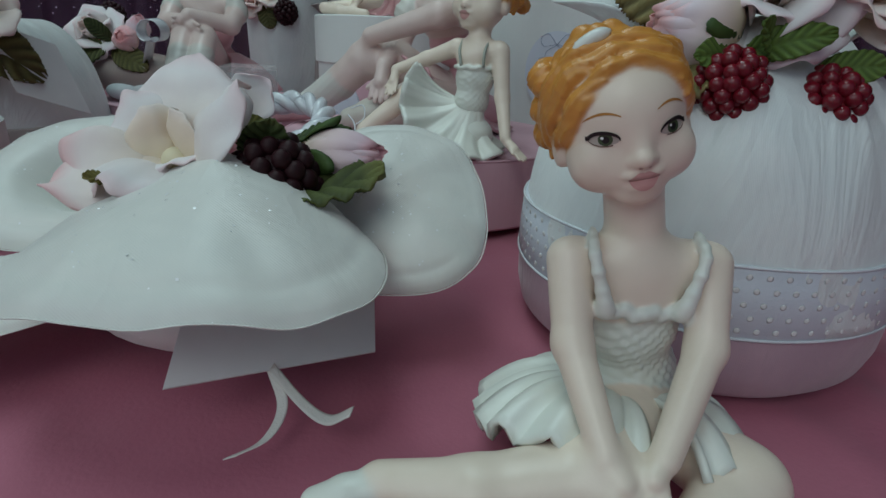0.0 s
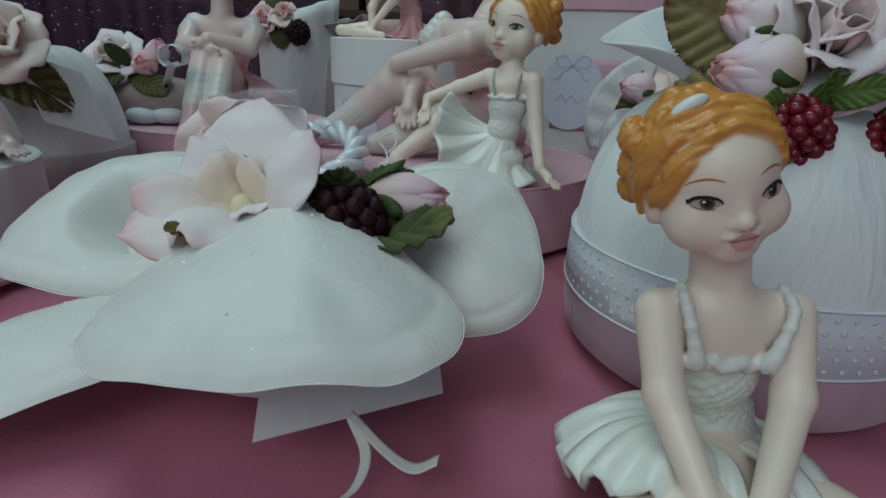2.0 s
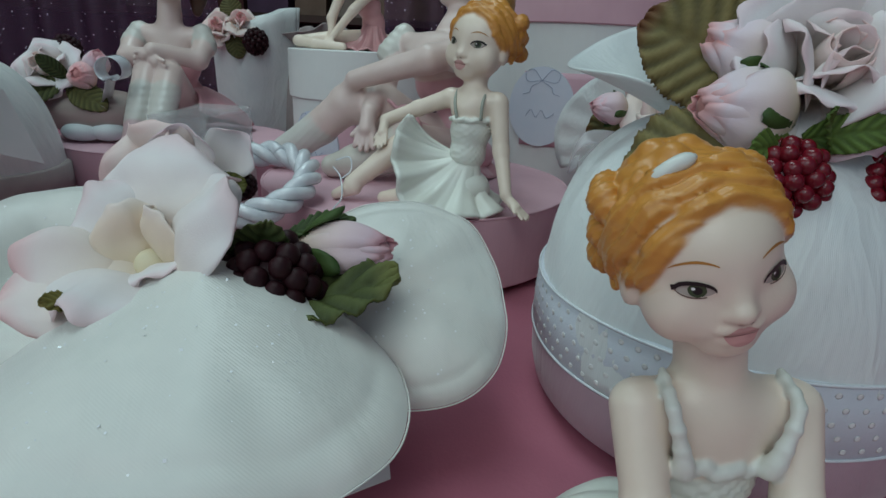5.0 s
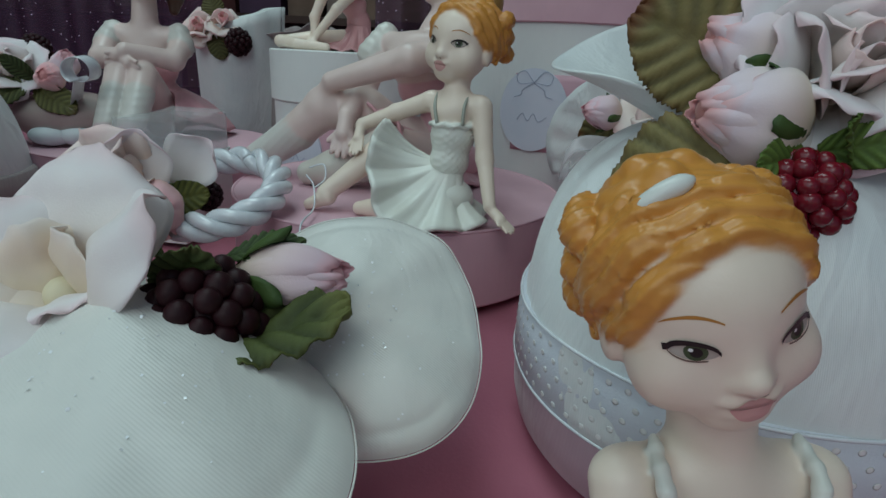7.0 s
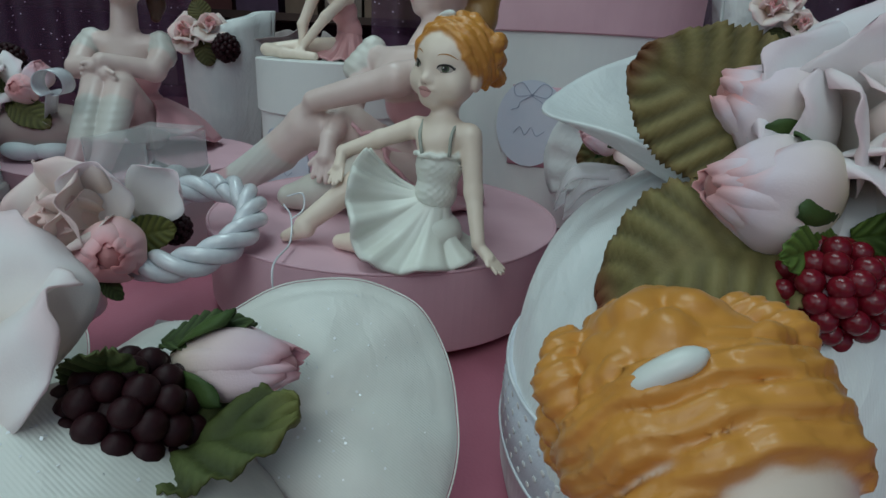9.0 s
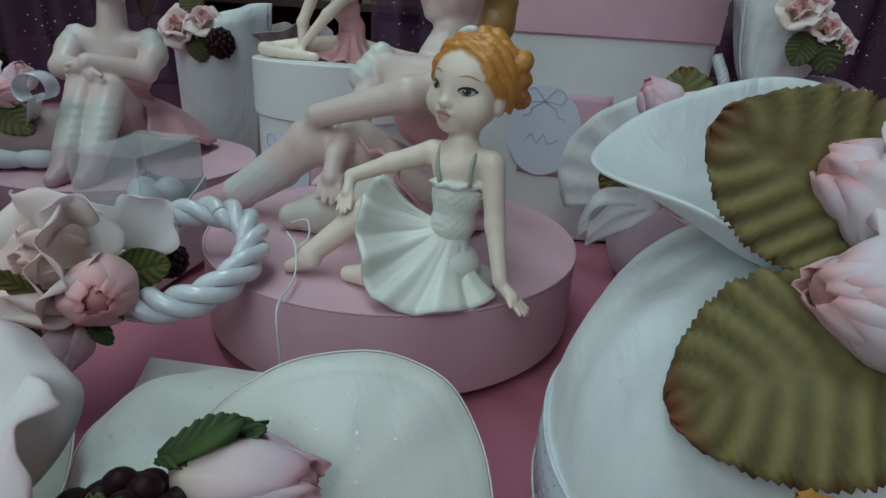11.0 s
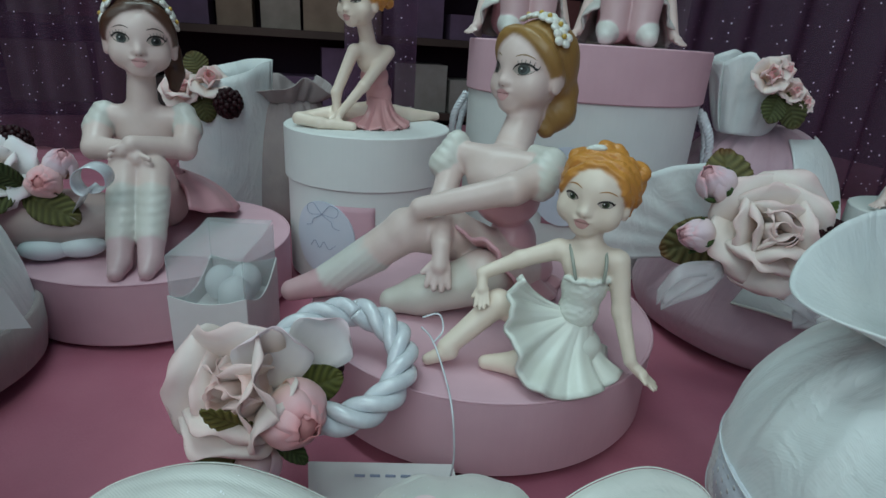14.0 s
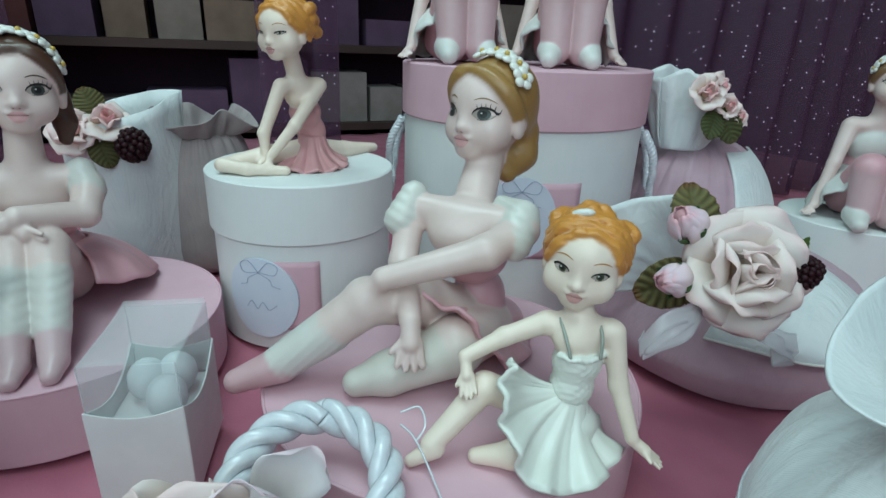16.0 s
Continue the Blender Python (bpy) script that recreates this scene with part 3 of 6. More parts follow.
    def hand(self, wrist, tip, side, size, color):
        """A small hand: palm, four fingers and a thumb, from the wrist towards the tip."""
        w, t, sd = np.asarray(wrist, float), np.asarray(tip, float), unit(side)
        palm = w + (t - w) * 0.45
        self.limb(w, palm, size * 0.85, size * 0.95, color, 0.001)
        for i in range(4):
            o = sd * size * (i - 1.5) * 0.62
            self.limb(palm + o * 0.8, t + o * 1.25 - (t - w) * 0.07 * abs(i - 1.5), size * 0.42, size * 0.30, color, 0.0006)
        self.limb(palm - sd * size * 0.8, palm - sd * size * 1.7 + (t - w) * 0.18, size * 0.42, size * 0.30, color, 0.0006)

    def make(self, name, step, label, category, group="", foot=(0, 0, 0)):
        V, F = self.skin(step)
        # pull onto the true skin
        for _ in range(2):
            d, c = self.value(V, True)
        C = c
        P, Q, K = [V], F.tolist(), len(V)
        cols = [C]
        for v, f, col in self.extra:
            P.append(np.asarray(v))
            Q += [[i + K for i in q] for q in f]
            cols.append(col)
            K += len(v)
        ob = shell(name, np.concatenate(P), Q, RESIN, None, "", True, np.concatenate(cols), foot)
        return tagged(ob, label, category, group)


SKIN = (0.82, 0.69, 0.58)
PALE = (0.72, 0.57, 0.53)
GINGER = (0.62, 0.27, 0.055)
WHITE = (0.74, 0.75, 0.69)
ROSE = (0.66, 0.36, 0.40)


def smock(P):
    return 0.00035 * np.sin(P[:, 0] * 1900 + P[:, 1] * 1900) * np.sin(P[:, 2] * 2000)


def fan(hem, waist, folds, depth, rows=14, cols=90):
    """Skirt cloth between a waist line and a hem line, with folds that grow towards the hem."""
    H, Wl = spline(hem, cols), spline(waist, cols)
    out = np.zeros((rows, cols, 3))
    N = np.cross(np.gradient(H, axis=0), H - Wl)
    N /= np.linalg.norm(N, axis=1)[:, None] + 1e-12
    ph = np.linspace(0, folds * 2 * math.pi, cols)
    for i in range(rows):
        t = i / (rows - 1)
        out[i] = Wl * (1 - t) + H * t + N * (depth * t ** 1.2 * (np.sin(ph) + 0.35 * np.sin(2.3 * ph + 1))) [:, None] + N * (0.004 * math.sin(math.pi * t))
    return out


def seated_girl_leaning(foot):
    """The ginger girl in white who sits with both hands before her."""
    g = Figure()
    g.head((0.0364, 0.1010, 0.0788), (0.0122, 0.0006, 0.0032), (0.03, -1.0, -0.10), 1.0, SKIN, GINGER, "curls")
    g.limb((0.0415, 0.1120, 0.066), (0.0445, 0.1120, 0.051), 0.0062, 0.0064, SKIN, 0.003)
    g.limb((0.0330, 0.1105, 0.0490), (0.0565, 0.1105, 0.0495), 0.0056, 0.0056, SKIN, 0.004)
    g.blob((0.0450, 0.1110, 0.0440), (0.0125, 0.0085, 0.0110), SKIN, 0.004)
    g.blob((0.0460, 0.1120, 0.0345), (0.0108, 0.0088, 0.0120), WHITE, 0.002, None, smock)
    g.blob((0.0490, 0.1145, 0.0205), (0.0110, 0.0095, 0.0105), WHITE, 0.003, None, smock)
    g.chain([(0.0295, 0.1095, 0.0500), (0.0300, 0.1000, 0.0345), (0.0345, 0.0830, 0.0200)], (0.0050, 0.0042, 0.0031), SKIN, 0.002)
    g.chain([(0.0600, 0.1095, 0.0500), (0.0585, 0.1000, 0.0345), (0.0460, 0.0830, 0.0200)], (0.0050, 0.0042, 0.0031), SKIN, 0.002)
    g.hand((0.0345, 0.0830, 0.0200), (0.0400, 0.0740, 0.0130), (0.6, 0.5, 0.3), 0.0028, SKIN)
    g.hand((0.0460, 0.0830, 0.0200), (0.0390, 0.0755, 0.0150), (-0.6, 0.5, 0.3), 0.0028, SKIN)
    for x, tx in ((0.0330, -1), (0.0560, 1)):
        pts = spline([(x + 0.001, 0.1110, 0.0562), (x, 0.1035, 0.0535), (x + 0.0025 * -tx, 0.1015, 0.0450), (x - 0.0035 * tx, 0.1020, 0.0415)], 16)
        for i, p in enumerate(pts):
            g.blob(p, np.full(3, 0.0009 + 0.0003 * (i % 2) + 0.00005 * i), WHITE, 0.0008)
    for i in range(11):
        t = i / 10
        g.blob((0.0352 + 0.0195 * t, 0.1030 + 0.0006 * math.sin(i), 0.0408 + 0.0007 * math.cos(i * 2.2)), (0.0017, 0.0016, 0.0017), WHITE, 0.0008)
    # legs folded to one side
    g.chain([(0.052, 0.112, 0.011), (0.036, 0.086, 0.0110), (0.010, 0.084, 0.0085), (-0.0090, 0.0880, 0.0062)], (0.0105, 0.0095, 0.0072, 0.0050), SKIN, 0.003)
    g.chain([(-0.0070, 0.0878, 0.0060), (-0.0160, 0.0860, 0.0050), (-0.0220, 0.0850, 0.0040)], (0.0048, 0.0042, 0.0032), WHITE, 0.001)
    g.chain([(0.055, 0.110, 0.010), (0.066, 0.088, 0.0095), (0.050, 0.074, 0.0070)], (0.0095, 0.0085, 0.0060), SKIN, 0.003)
    g.blob((0.046, 0.112, 0.0105), (0.017, 0.015, 0.010), WHITE, 0.003)
    hem = [(0.044, 0.0830, 0.0160), (0.030, 0.0850, 0.0180), (0.0145, 0.0940, 0.0165), (0.0120, 0.1060, 0.0100), (0.0180, 0.1250, 0.0060), (0.045, 0.1330, 0.0040), (0.066, 0.1240, 0.0050), (0.0705, 0.1060, 0.0060), (0.0665, 0.0890, 0.0130), (0.055, 0.0820, 0.0160)]
    waist = [(0.044, 0.1020, 0.0175), (0.040, 0.1040, 0.0180), (0.0375, 0.1090, 0.0180), (0.0380, 0.1140, 0.0180), (0.0400, 0.1190, 0.0180), (0.048, 0.1230, 0.0175), (0.056, 0.1200, 0.0175), (0.059, 0.1140, 0.0175), (0.0570, 0.1070, 0.0175), (0.050, 0.1020, 0.0175)]
    waist = [(0.048 + 0.8 * (x - 0.048), 0.1125 + 0.8 * (y - 0.1125), z + 0.001) for x, y, z in waist]
    g.cloth(fan(hem, waist, 15, 0.0022), 0.0016, WHITE)
    return g.make("ballerina_figurine", 0.00052, "painted resin ballerina with ginger curls and white dress, on tissue", "figurine", "small ballerinas", foot)


def seated_girl_on_lid(foot):
    """The ginger girl in white who sits with one arm over her knee and one hand behind."""
    g = Figure()
    g.head((0.0123, 0.2871, 0.1146), (0.0090, -0.0084, -0.0014), (-0.68, -0.73, -0.05), 1.10, SKIN, GINGER, "curls")
    g.limb((0.0190, 0.2950, 0.102), (0.0180, 0.2905, 0.092), 0.0054, 0.0056, SKIN, 0.003)
    g.limb((0.0085, 0.2965, 0.0900), (0.0270, 0.2845, 0.0895), 0.0046, 0.0046, SKIN, 0.004)
    g.blob((0.0175, 0.2895, 0.0855), (0.0105, 0.0085, 0.0085), SKIN, 0.004)
    g.blob((0.0170, 0.2880, 0.0760), (0.0098, 0.0090, 0.0095), WHITE, 0.0012, None, smock)
    g.blob((0.0160, 0.2880, 0.0650), (0.0088, 0.0085, 0.0090), WHITE, 0.003, None, smock)
    for i in range(12):
        t = i / 11
        a = math.radians(195 + 130 * t)
        g.blob((0.0172 + 0.0103 * math.cos(a), 0.2888 + 0.0092 * math.sin(a), 0.0812 + 0.0004 * math.sin(i * 2)), (0.0014, 0.0014, 0.0012), WHITE, 0.0006)
    for a, b, c in (((0.0100, 0.2925, 0.0935), (0.0085, 0.2855, 0.0890), (0.0095, 0.2825, 0.0815)), ((0.0225, 0.2845, 0.0932), (0.0205, 0.2795, 0.0890), (0.0200, 0.2785, 0.0815))):
        g.solid(tube(spline([a, b, c], 12), 0.00075, 6), (0.36, 0.38, 0.33))
    g.chain([(0.0065, 0.2975, 0.0895), (-0.0080, 0.3020, 0.0838), (-0.0240, 0.3030, 0.0775)], (0.0044, 0.0036, 0.0028), SKIN, 0.002)
    g.hand((-0.0240, 0.3030, 0.0775), (-0.0265, 0.2930, 0.0650), (0.7, -0.3, 0.2), 0.0026, SKIN)
    g.chain([(0.0285, 0.2830, 0.0890), (0.0305, 0.2780, 0.0680), (0.0325, 0.2685, 0.0500)], (0.0046, 0.0037, 0.0027), SKIN, 0.002)
    g.hand((0.0325, 0.2685, 0.0490), (0.0420, 0.2600, 0.0402), (0.6, 0.7, 0.0), 0.0026, SKIN)
    g.chain([(0.0140, 0.2960, 0.0480), (-0.0170, 0.2985, 0.0650), (-0.0400, 0.2955, 0.0465)], (0.0080, 0.0058, 0.0042), SKIN, 0.002)
    g.chain([(-0.0390, 0.2945, 0.0450), (-0.0480, 0.2960, 0.0408)], (0.0040, 0.0026), SKIN, 0.001)
    g.chain([(0.0060, 0.2850, 0.0460), (-0.0120, 0.2820, 0.0440), (-0.0240, 0.2890, 0.0415)], (0.0070, 0.0055, 0.0032), SKIN, 0.002)
    g.blob((0.0150, 0.2870, 0.0480), (0.0130, 0.0120, 0.0100), WHITE, 0.003)
    hem = [(-0.0110, 0.2890, 0.0820), (-0.0150, 0.2860, 0.0800), (-0.0195, 0.2810, 0.0700), (-0.0185, 0.2735, 0.0570), (-0.0130, 0.2650, 0.0430), (0.0040, 0.2600, 0.0400), (0.0245, 0.2660, 0.0400), (0.0330, 0.2800, 0.0400), (0.0310, 0.2990, 0.0400), (0.0150, 0.3060, 0.0400)]
    waist = [(0.0080, 0.2900, 0.0630), (0.0075, 0.2885, 0.0625), (0.0072, 0.2865, 0.0615), (0.0080, 0.2840, 0.0605), (0.0110, 0.2815, 0.0600), (0.0150, 0.2800, 0.0595), (0.0205, 0.2810, 0.0595), (0.0235, 0.2850, 0.0595), (0.0230, 0.2910, 0.0600), (0.0160, 0.2950, 0.0605)]
    waist = [(0.0155 + 0.72 * (x - 0.0155), 0.2875 + 0.72 * (y - 0.2875), z + 0.002) for x, y, z in waist]
    g.cloth(fan(hem, waist, 8, 0.0026), 0.0017, WHITE)
    return g.make("ballerina_figurine", 0.00070, "painted resin ballerina in white, one arm on her raised knee", "figurine", "small ballerinas", foot)


def large_ballerina(foot):
    g = Figure()
    hair = (0.34, 0.19, 0.06)
    g.head((0.0085, 0.3790, 0.1588), (0.0065, -0.0145, 0.0), (-0.90, -0.42, 0.02), 1.52, PALE, hair, "tail")
    cream = (0.66, 0.65, 0.60)
    g.limb((0.0235, 0.3850, 0.140), (0.0125, 0.3740, 0.120), 0.0086, 0.0100, PALE, 0.004)
    g.limb((-0.0130, 0.3810, 0.1130), (0.0160, 0.3460, 0.1130), 0.0078, 0.0078, PALE, 0.005)
    g.blob((0.0050, 0.3660, 0.1050), (0.0195, 0.0195, 0.0150), PALE, 0.005)
    g.blob((0.0095, 0.3685, 0.0925), (0.0182, 0.0182, 0.0155), ROSE, 0.0012)
    g.blob((0.0165, 0.3720, 0.0650), (0.0140, 0.0145, 0.0170), ROSE, 0.004)
    g.blob((0.0200, 0.3730, 0.0500), (0.0230, 0.0210, 0.0130), ROSE, 0.004)
    g.chain([(0.0195, 0.3400, 0.1120), (-0.0020, 0.3330, 0.1065), (-0.0430, 0.3480, 0.0935)], (0.0082, 0.0074, 0.0053), PALE, 0.003)
    g.hand((-0.0430, 0.3480, 0.0935), (-0.0570, 0.3560, 0.0760), (0.2, -0.8, 0.2), 0.0050, PALE)
    g.chain([(-0.0175, 0.3845, 0.1110), (-0.0270, 0.3680, 0.0910), (-0.0340, 0.3380, 0.0770)], (0.0074, 0.0066, 0.0050), PALE, 0.003)
    g.hand((-0.0340, 0.3370, 0.0780), (-0.0370, 0.3290, 0.0570), (0.8, -0.3, 0.0), 0.0048, PALE)
    # puffed sleeves
    ruff = lambda P: 0.00022 * np.sin(P[:, 2] * 1100 + P[:, 0] * 700)
    g.chain([(-0.0160, 0.3850, 0.1190), (-0.0240, 0.3810, 0.1080)], (0.0068, 0.0082), cream, 0.001, ruff)
    g.chain([(0.0180, 0.3560, 0.1190), (0.0205, 0.3430, 0.1165), (0.0130, 0.3365, 0.1085)], (0.0050, 0.0082, 0.0089), cream, 0.001, ruff)
    # legs
    g.chain([(0.0180, 0.3720, 0.0500), (-0.0250, 0.3600, 0.0760), (-0.0480, 0.3560, 0.0800)], (0.0145, 0.0130, 0.0110), PALE, 0.003)
    g.chain([(-0.0480, 0.3560, 0.0790), (-0.0660, 0.3620, 0.0640)], (0.0109, 0.0098), PALE, 0.002)
    sock = lambda P: 0.00012 * np.sin((P[:, 0] - P[:, 2]) * 1300)
    g.chain([(-0.0640, 0.3615, 0.0650), (-0.0860, 0.3660, 0.0500)], (0.0105, 0.0086), (0.64, 0.62, 0.58), 0.0008, sock)
    g.chain([(-0.0860, 0.3660, 0.0490), (-0.1060, 0.3680, 0.0430)], (0.0086, 0.0056), (0.58, 0.36, 0.38), 0.001)
    g.chain([(0.0180, 0.3640, 0.0500), (-0.0120, 0.3380, 0.0600)], (0.0145, 0.0130), PALE, 0.003)
    g.chain([(-0.0120, 0.3380, 0.0590), (-0.0420, 0.3440, 0.0480), (-0.0560, 0.3460, 0.0450)], (0.0135, 0.0100, 0.0066), (0.62, 0.58, 0.52), 0.003)
    hem = [(-0.0350, 0.3700, 0.0800), (-0.0230, 0.3450, 0.0830), (-0.0080, 0.3270, 0.0760), (0.0120, 0.3300, 0.0480), (0.0380, 0.3500, 0.0400), (0.0480, 0.3750, 0.0400), (0.0330, 0.3980, 0.0400)]
    waist = [(0.0050, 0.3740, 0.0680), (0.0040, 0.3690, 0.0690), (0.0070, 0.3610, 0.0680), (0.0150, 0.3580, 0.0650), (0.0260, 0.3640, 0.0640), (0.0290, 0.3740, 0.0640), (0.0240, 0.3840, 0.0640)]
    g.cloth(fan(hem, waist, 6, 0.0016), 0.0017, ROSE)
    return g.make("large_ballerina_figurine", 0.00095, "large matt porcelain ballerina in dusty pink, daisy headband, legs drawn up", "figurine", "large ballerinas", foot)


def hugging_ballerina(foot):
    g = Figure()
    hair = (0.085, 0.04, 0.024)
    g.head((-0.1905, 0.4770, 0.1600), (0.0170, 0.0030, -0.0010), (0.16, -0.98, -0.02), 1.48, PALE, hair, "braid")
    cream = (0.62, 0.60, 0.56)
    g.limb((-0.1955, 0.4940, 0.142), (-0.1970, 0.4930, 0.120), 0.0078, 0.0092, PALE, 0.004)
    g.limb((-0.2170, 0.4920, 0.1130), (-0.1760, 0.4920, 0.1120), 0.0078, 0.0078, PALE, 0.005)
    g.blob((-0.1970, 0.4940, 0.1020), (0.0200, 0.0130, 0.0160), PALE, 0.005)
    g.blob((-0.1960, 0.4960, 0.0900), (0.0180, 0.0140, 0.0150), ROSE, 0.002)
    g.blob((-0.1930, 0.5000, 0.0620), (0.0170, 0.0160, 0.0210), ROSE, 0.004)
    ruff = lambda P: 0.00022 * np.sin(P[:, 2] * 1100 + P[:, 0] * 700)
    for x, d in ((-0.2225, -1), (-0.1700, 1)):
        g.chain([(x - 0.003 * d, 0.4920, 0.1150), (x, 0.4860, 0.1060)], (0.0076, 0.0088), cream, 0.001, ruff)
        g.chain([(x, 0.4880, 0.1080), (x - 0.001 * d, 0.4720, 0.0965)], (0.0080, 0.0074), PALE, 0.002)
    g.chain([(-0.2215, 0.4720, 0.0965), (-0.1990, 0.4560, 0.0985)], (0.0072, 0.0056), PALE, 0.002)
    g.chain([(-0.1710, 0.4720, 0.0965), (-0.1960, 0.4540, 0.1020)], (0.0072, 0.0056), PALE, 0.002)
    g.hand((-0.1960, 0.4540, 0.1020), (-0.2080, 0.4500, 0.0950), (0.2, -0.4, 0.9), 0.0044, PALE)
    g.hand((-0.1990, 0.4550, 0.0980), (-0.1850, 0.4470, 0.0900), (0.2, -0.4, 0.9), 0.0044, PALE)
    sock = lambda P: 0.00012 * np.sin(P[:, 2] * 1300)
    for x in (-0.2020, -0.1865):
        g.chain([(-0.1930, 0.4980, 0.0520), (x, 0.4560, 0.0860)], (0.0150, 0.0098), PALE, 0.002)
        g.limb((x, 0.4550, 0.0850), (x + 0.001, 0.4440, 0.0740), 0.0096, 0.0092, PALE, 0.001)
        g.limb((x + 0.001, 0.4440, 0.0740), (x + 0.002, 0.4240, 0.0540), 0.0096, 0.0080, cream, 0.0008, sock)
        g.chain([(x + 0.002, 0.4240, 0.0540), (x + 0.003, 0.4120, 0.0440), (x + 0.003, 0.4020, 0.0415)], (0.0076, 0.0064, 0.0042), (0.58, 0.40, 0.42), 0.001)
    hem = [(-0.2200, 0.4700, 0.0420), (-0.2260, 0.5000, 0.0410), (-0.2050, 0.5350, 0.0410), (-0.1700, 0.5420, 0.0410), (-0.1480, 0.5250, 0.0420), (-0.1500, 0.4900, 0.0480), (-0.1700, 0.4620, 0.0600)]
    waist = [(-0.2080, 0.4900, 0.0740), (-0.2090, 0.4980, 0.0740), (-0.2020, 0.5120, 0.0740), (-0.1900, 0.5140, 0.0740), (-0.1800, 0.5080, 0.0740), (-0.1780, 0.4980, 0.0740), (-0.1830, 0.4880, 0.0740)]
    g.cloth(fan(hem, waist, 5, 0.0016), 0.0018, ROSE)
    return g.make("large_ballerina_figurine", 0.00095, "matt porcelain ballerina with brown hair and daisy band, hugging knees", "figurine", "large ballerinas", foot)


def pink_girl(foot):
    g = Figure()
    g.head((-0.0665, 0.4890, 0.1905), (0.0085, -0.0090, 0.0), (-0.72, -0.66, -0.18), 1.08, SKIN, GINGER, "curls", 0.45)
    dress = (0.62, 0.32, 0.33)
    g.limb((-0.0545, 0.5000, 0.177), (-0.0510, 0.5050, 0.164), 0.0053, 0.0055, SKIN, 0.003)
    g.limb((-0.0600, 0.5010, 0.1600), (-0.0390, 0.5090, 0.1600), 0.0048, 0.0048, SKIN, 0.004)
    g.blob((-0.0480, 0.5080, 0.1540), (0.0110, 0.0090, 0.0095), SKIN, 0.004)
    g.blob((-0.0460, 0.5110, 0.1430), (0.0102, 0.0092, 0.0100), dress, 0.0015)
    g.blob((-0.0420, 0.5150, 0.1300), (0.0095, 0.0095, 0.0110), dress, 0.003)
    g.chain([(-0.0620, 0.5000, 0.1600), (-0.0740, 0.4980, 0.1320), (-0.0740, 0.4960, 0.1190)], (0.0044, 0.0036, 0.0028), SKIN, 0.002)
    g.chain([(-0.0365, 0.5080, 0.1600), (-0.0560, 0.4890, 0.1380), (-0.0720, 0.4900, 0.1190)], (0.0046, 0.0037, 0.0028), SKIN, 0.002)
    g.hand((-0.0740, 0.4960, 0.1180), (-0.0800, 0.4920, 0.1110), (0.5, 0.6, 0.0), 0.0026, SKIN)
    g.hand((-0.0720, 0.4900, 0.1180), (-0.0760, 0.4850, 0.1110), (0.6, 0.5, 0.0), 0.0026, SKIN)
    g.chain([(-0.0440, 0.5140, 0.1170), (-0.0720, 0.5040, 0.1165), (-0.1000, 0.4960, 0.1140)], (0.0088, 0.0070, 0.0040), SKIN, 0.002)
    g.chain([(-0.1000, 0.4960, 0.1140), (-0.0860, 0.4870, 0.1125), (-0.0640, 0.4840, 0.1110)], (0.0042, 0.0038, 0.0030), SKIN, 0.002)
    g.chain([(-0.0380, 0.5180, 0.1160), (-0.0160, 0.5340, 0.1130), (0.0100, 0.5480, 0.1110)], (0.0085, 0.0060, 0.0034), SKIN, 0.002)
    hem = [(-0.0660, 0.5040, 0.1120), (-0.0650, 0.4920, 0.1100), (-0.0520, 0.4830, 0.1095), (-0.0350, 0.4840, 0.1095), (-0.0230, 0.4960, 0.1095), (-0.0200, 0.5150, 0.1100), (-0.0320, 0.5330, 0.1100)]
    waist = [(-0.0500, 0.5120, 0.1290), (-0.0490, 0.5090, 0.1290), (-0.0450, 0.5070, 0.1290), (-0.0400, 0.5070, 0.1290), (-0.0360, 0.5100, 0.1290), (-0.0340, 0.5140, 0.1290), (-0.0360, 0.5190, 0.1290)]
    g.cloth(fan(hem, waist, 7, 0.0016), 0.0014, dress)
    return g.make("ballerina_figurine", 0.00085, "painted resin ballerina in pink dress, sitting on white box", "figurine", "small ballerinas", foot)


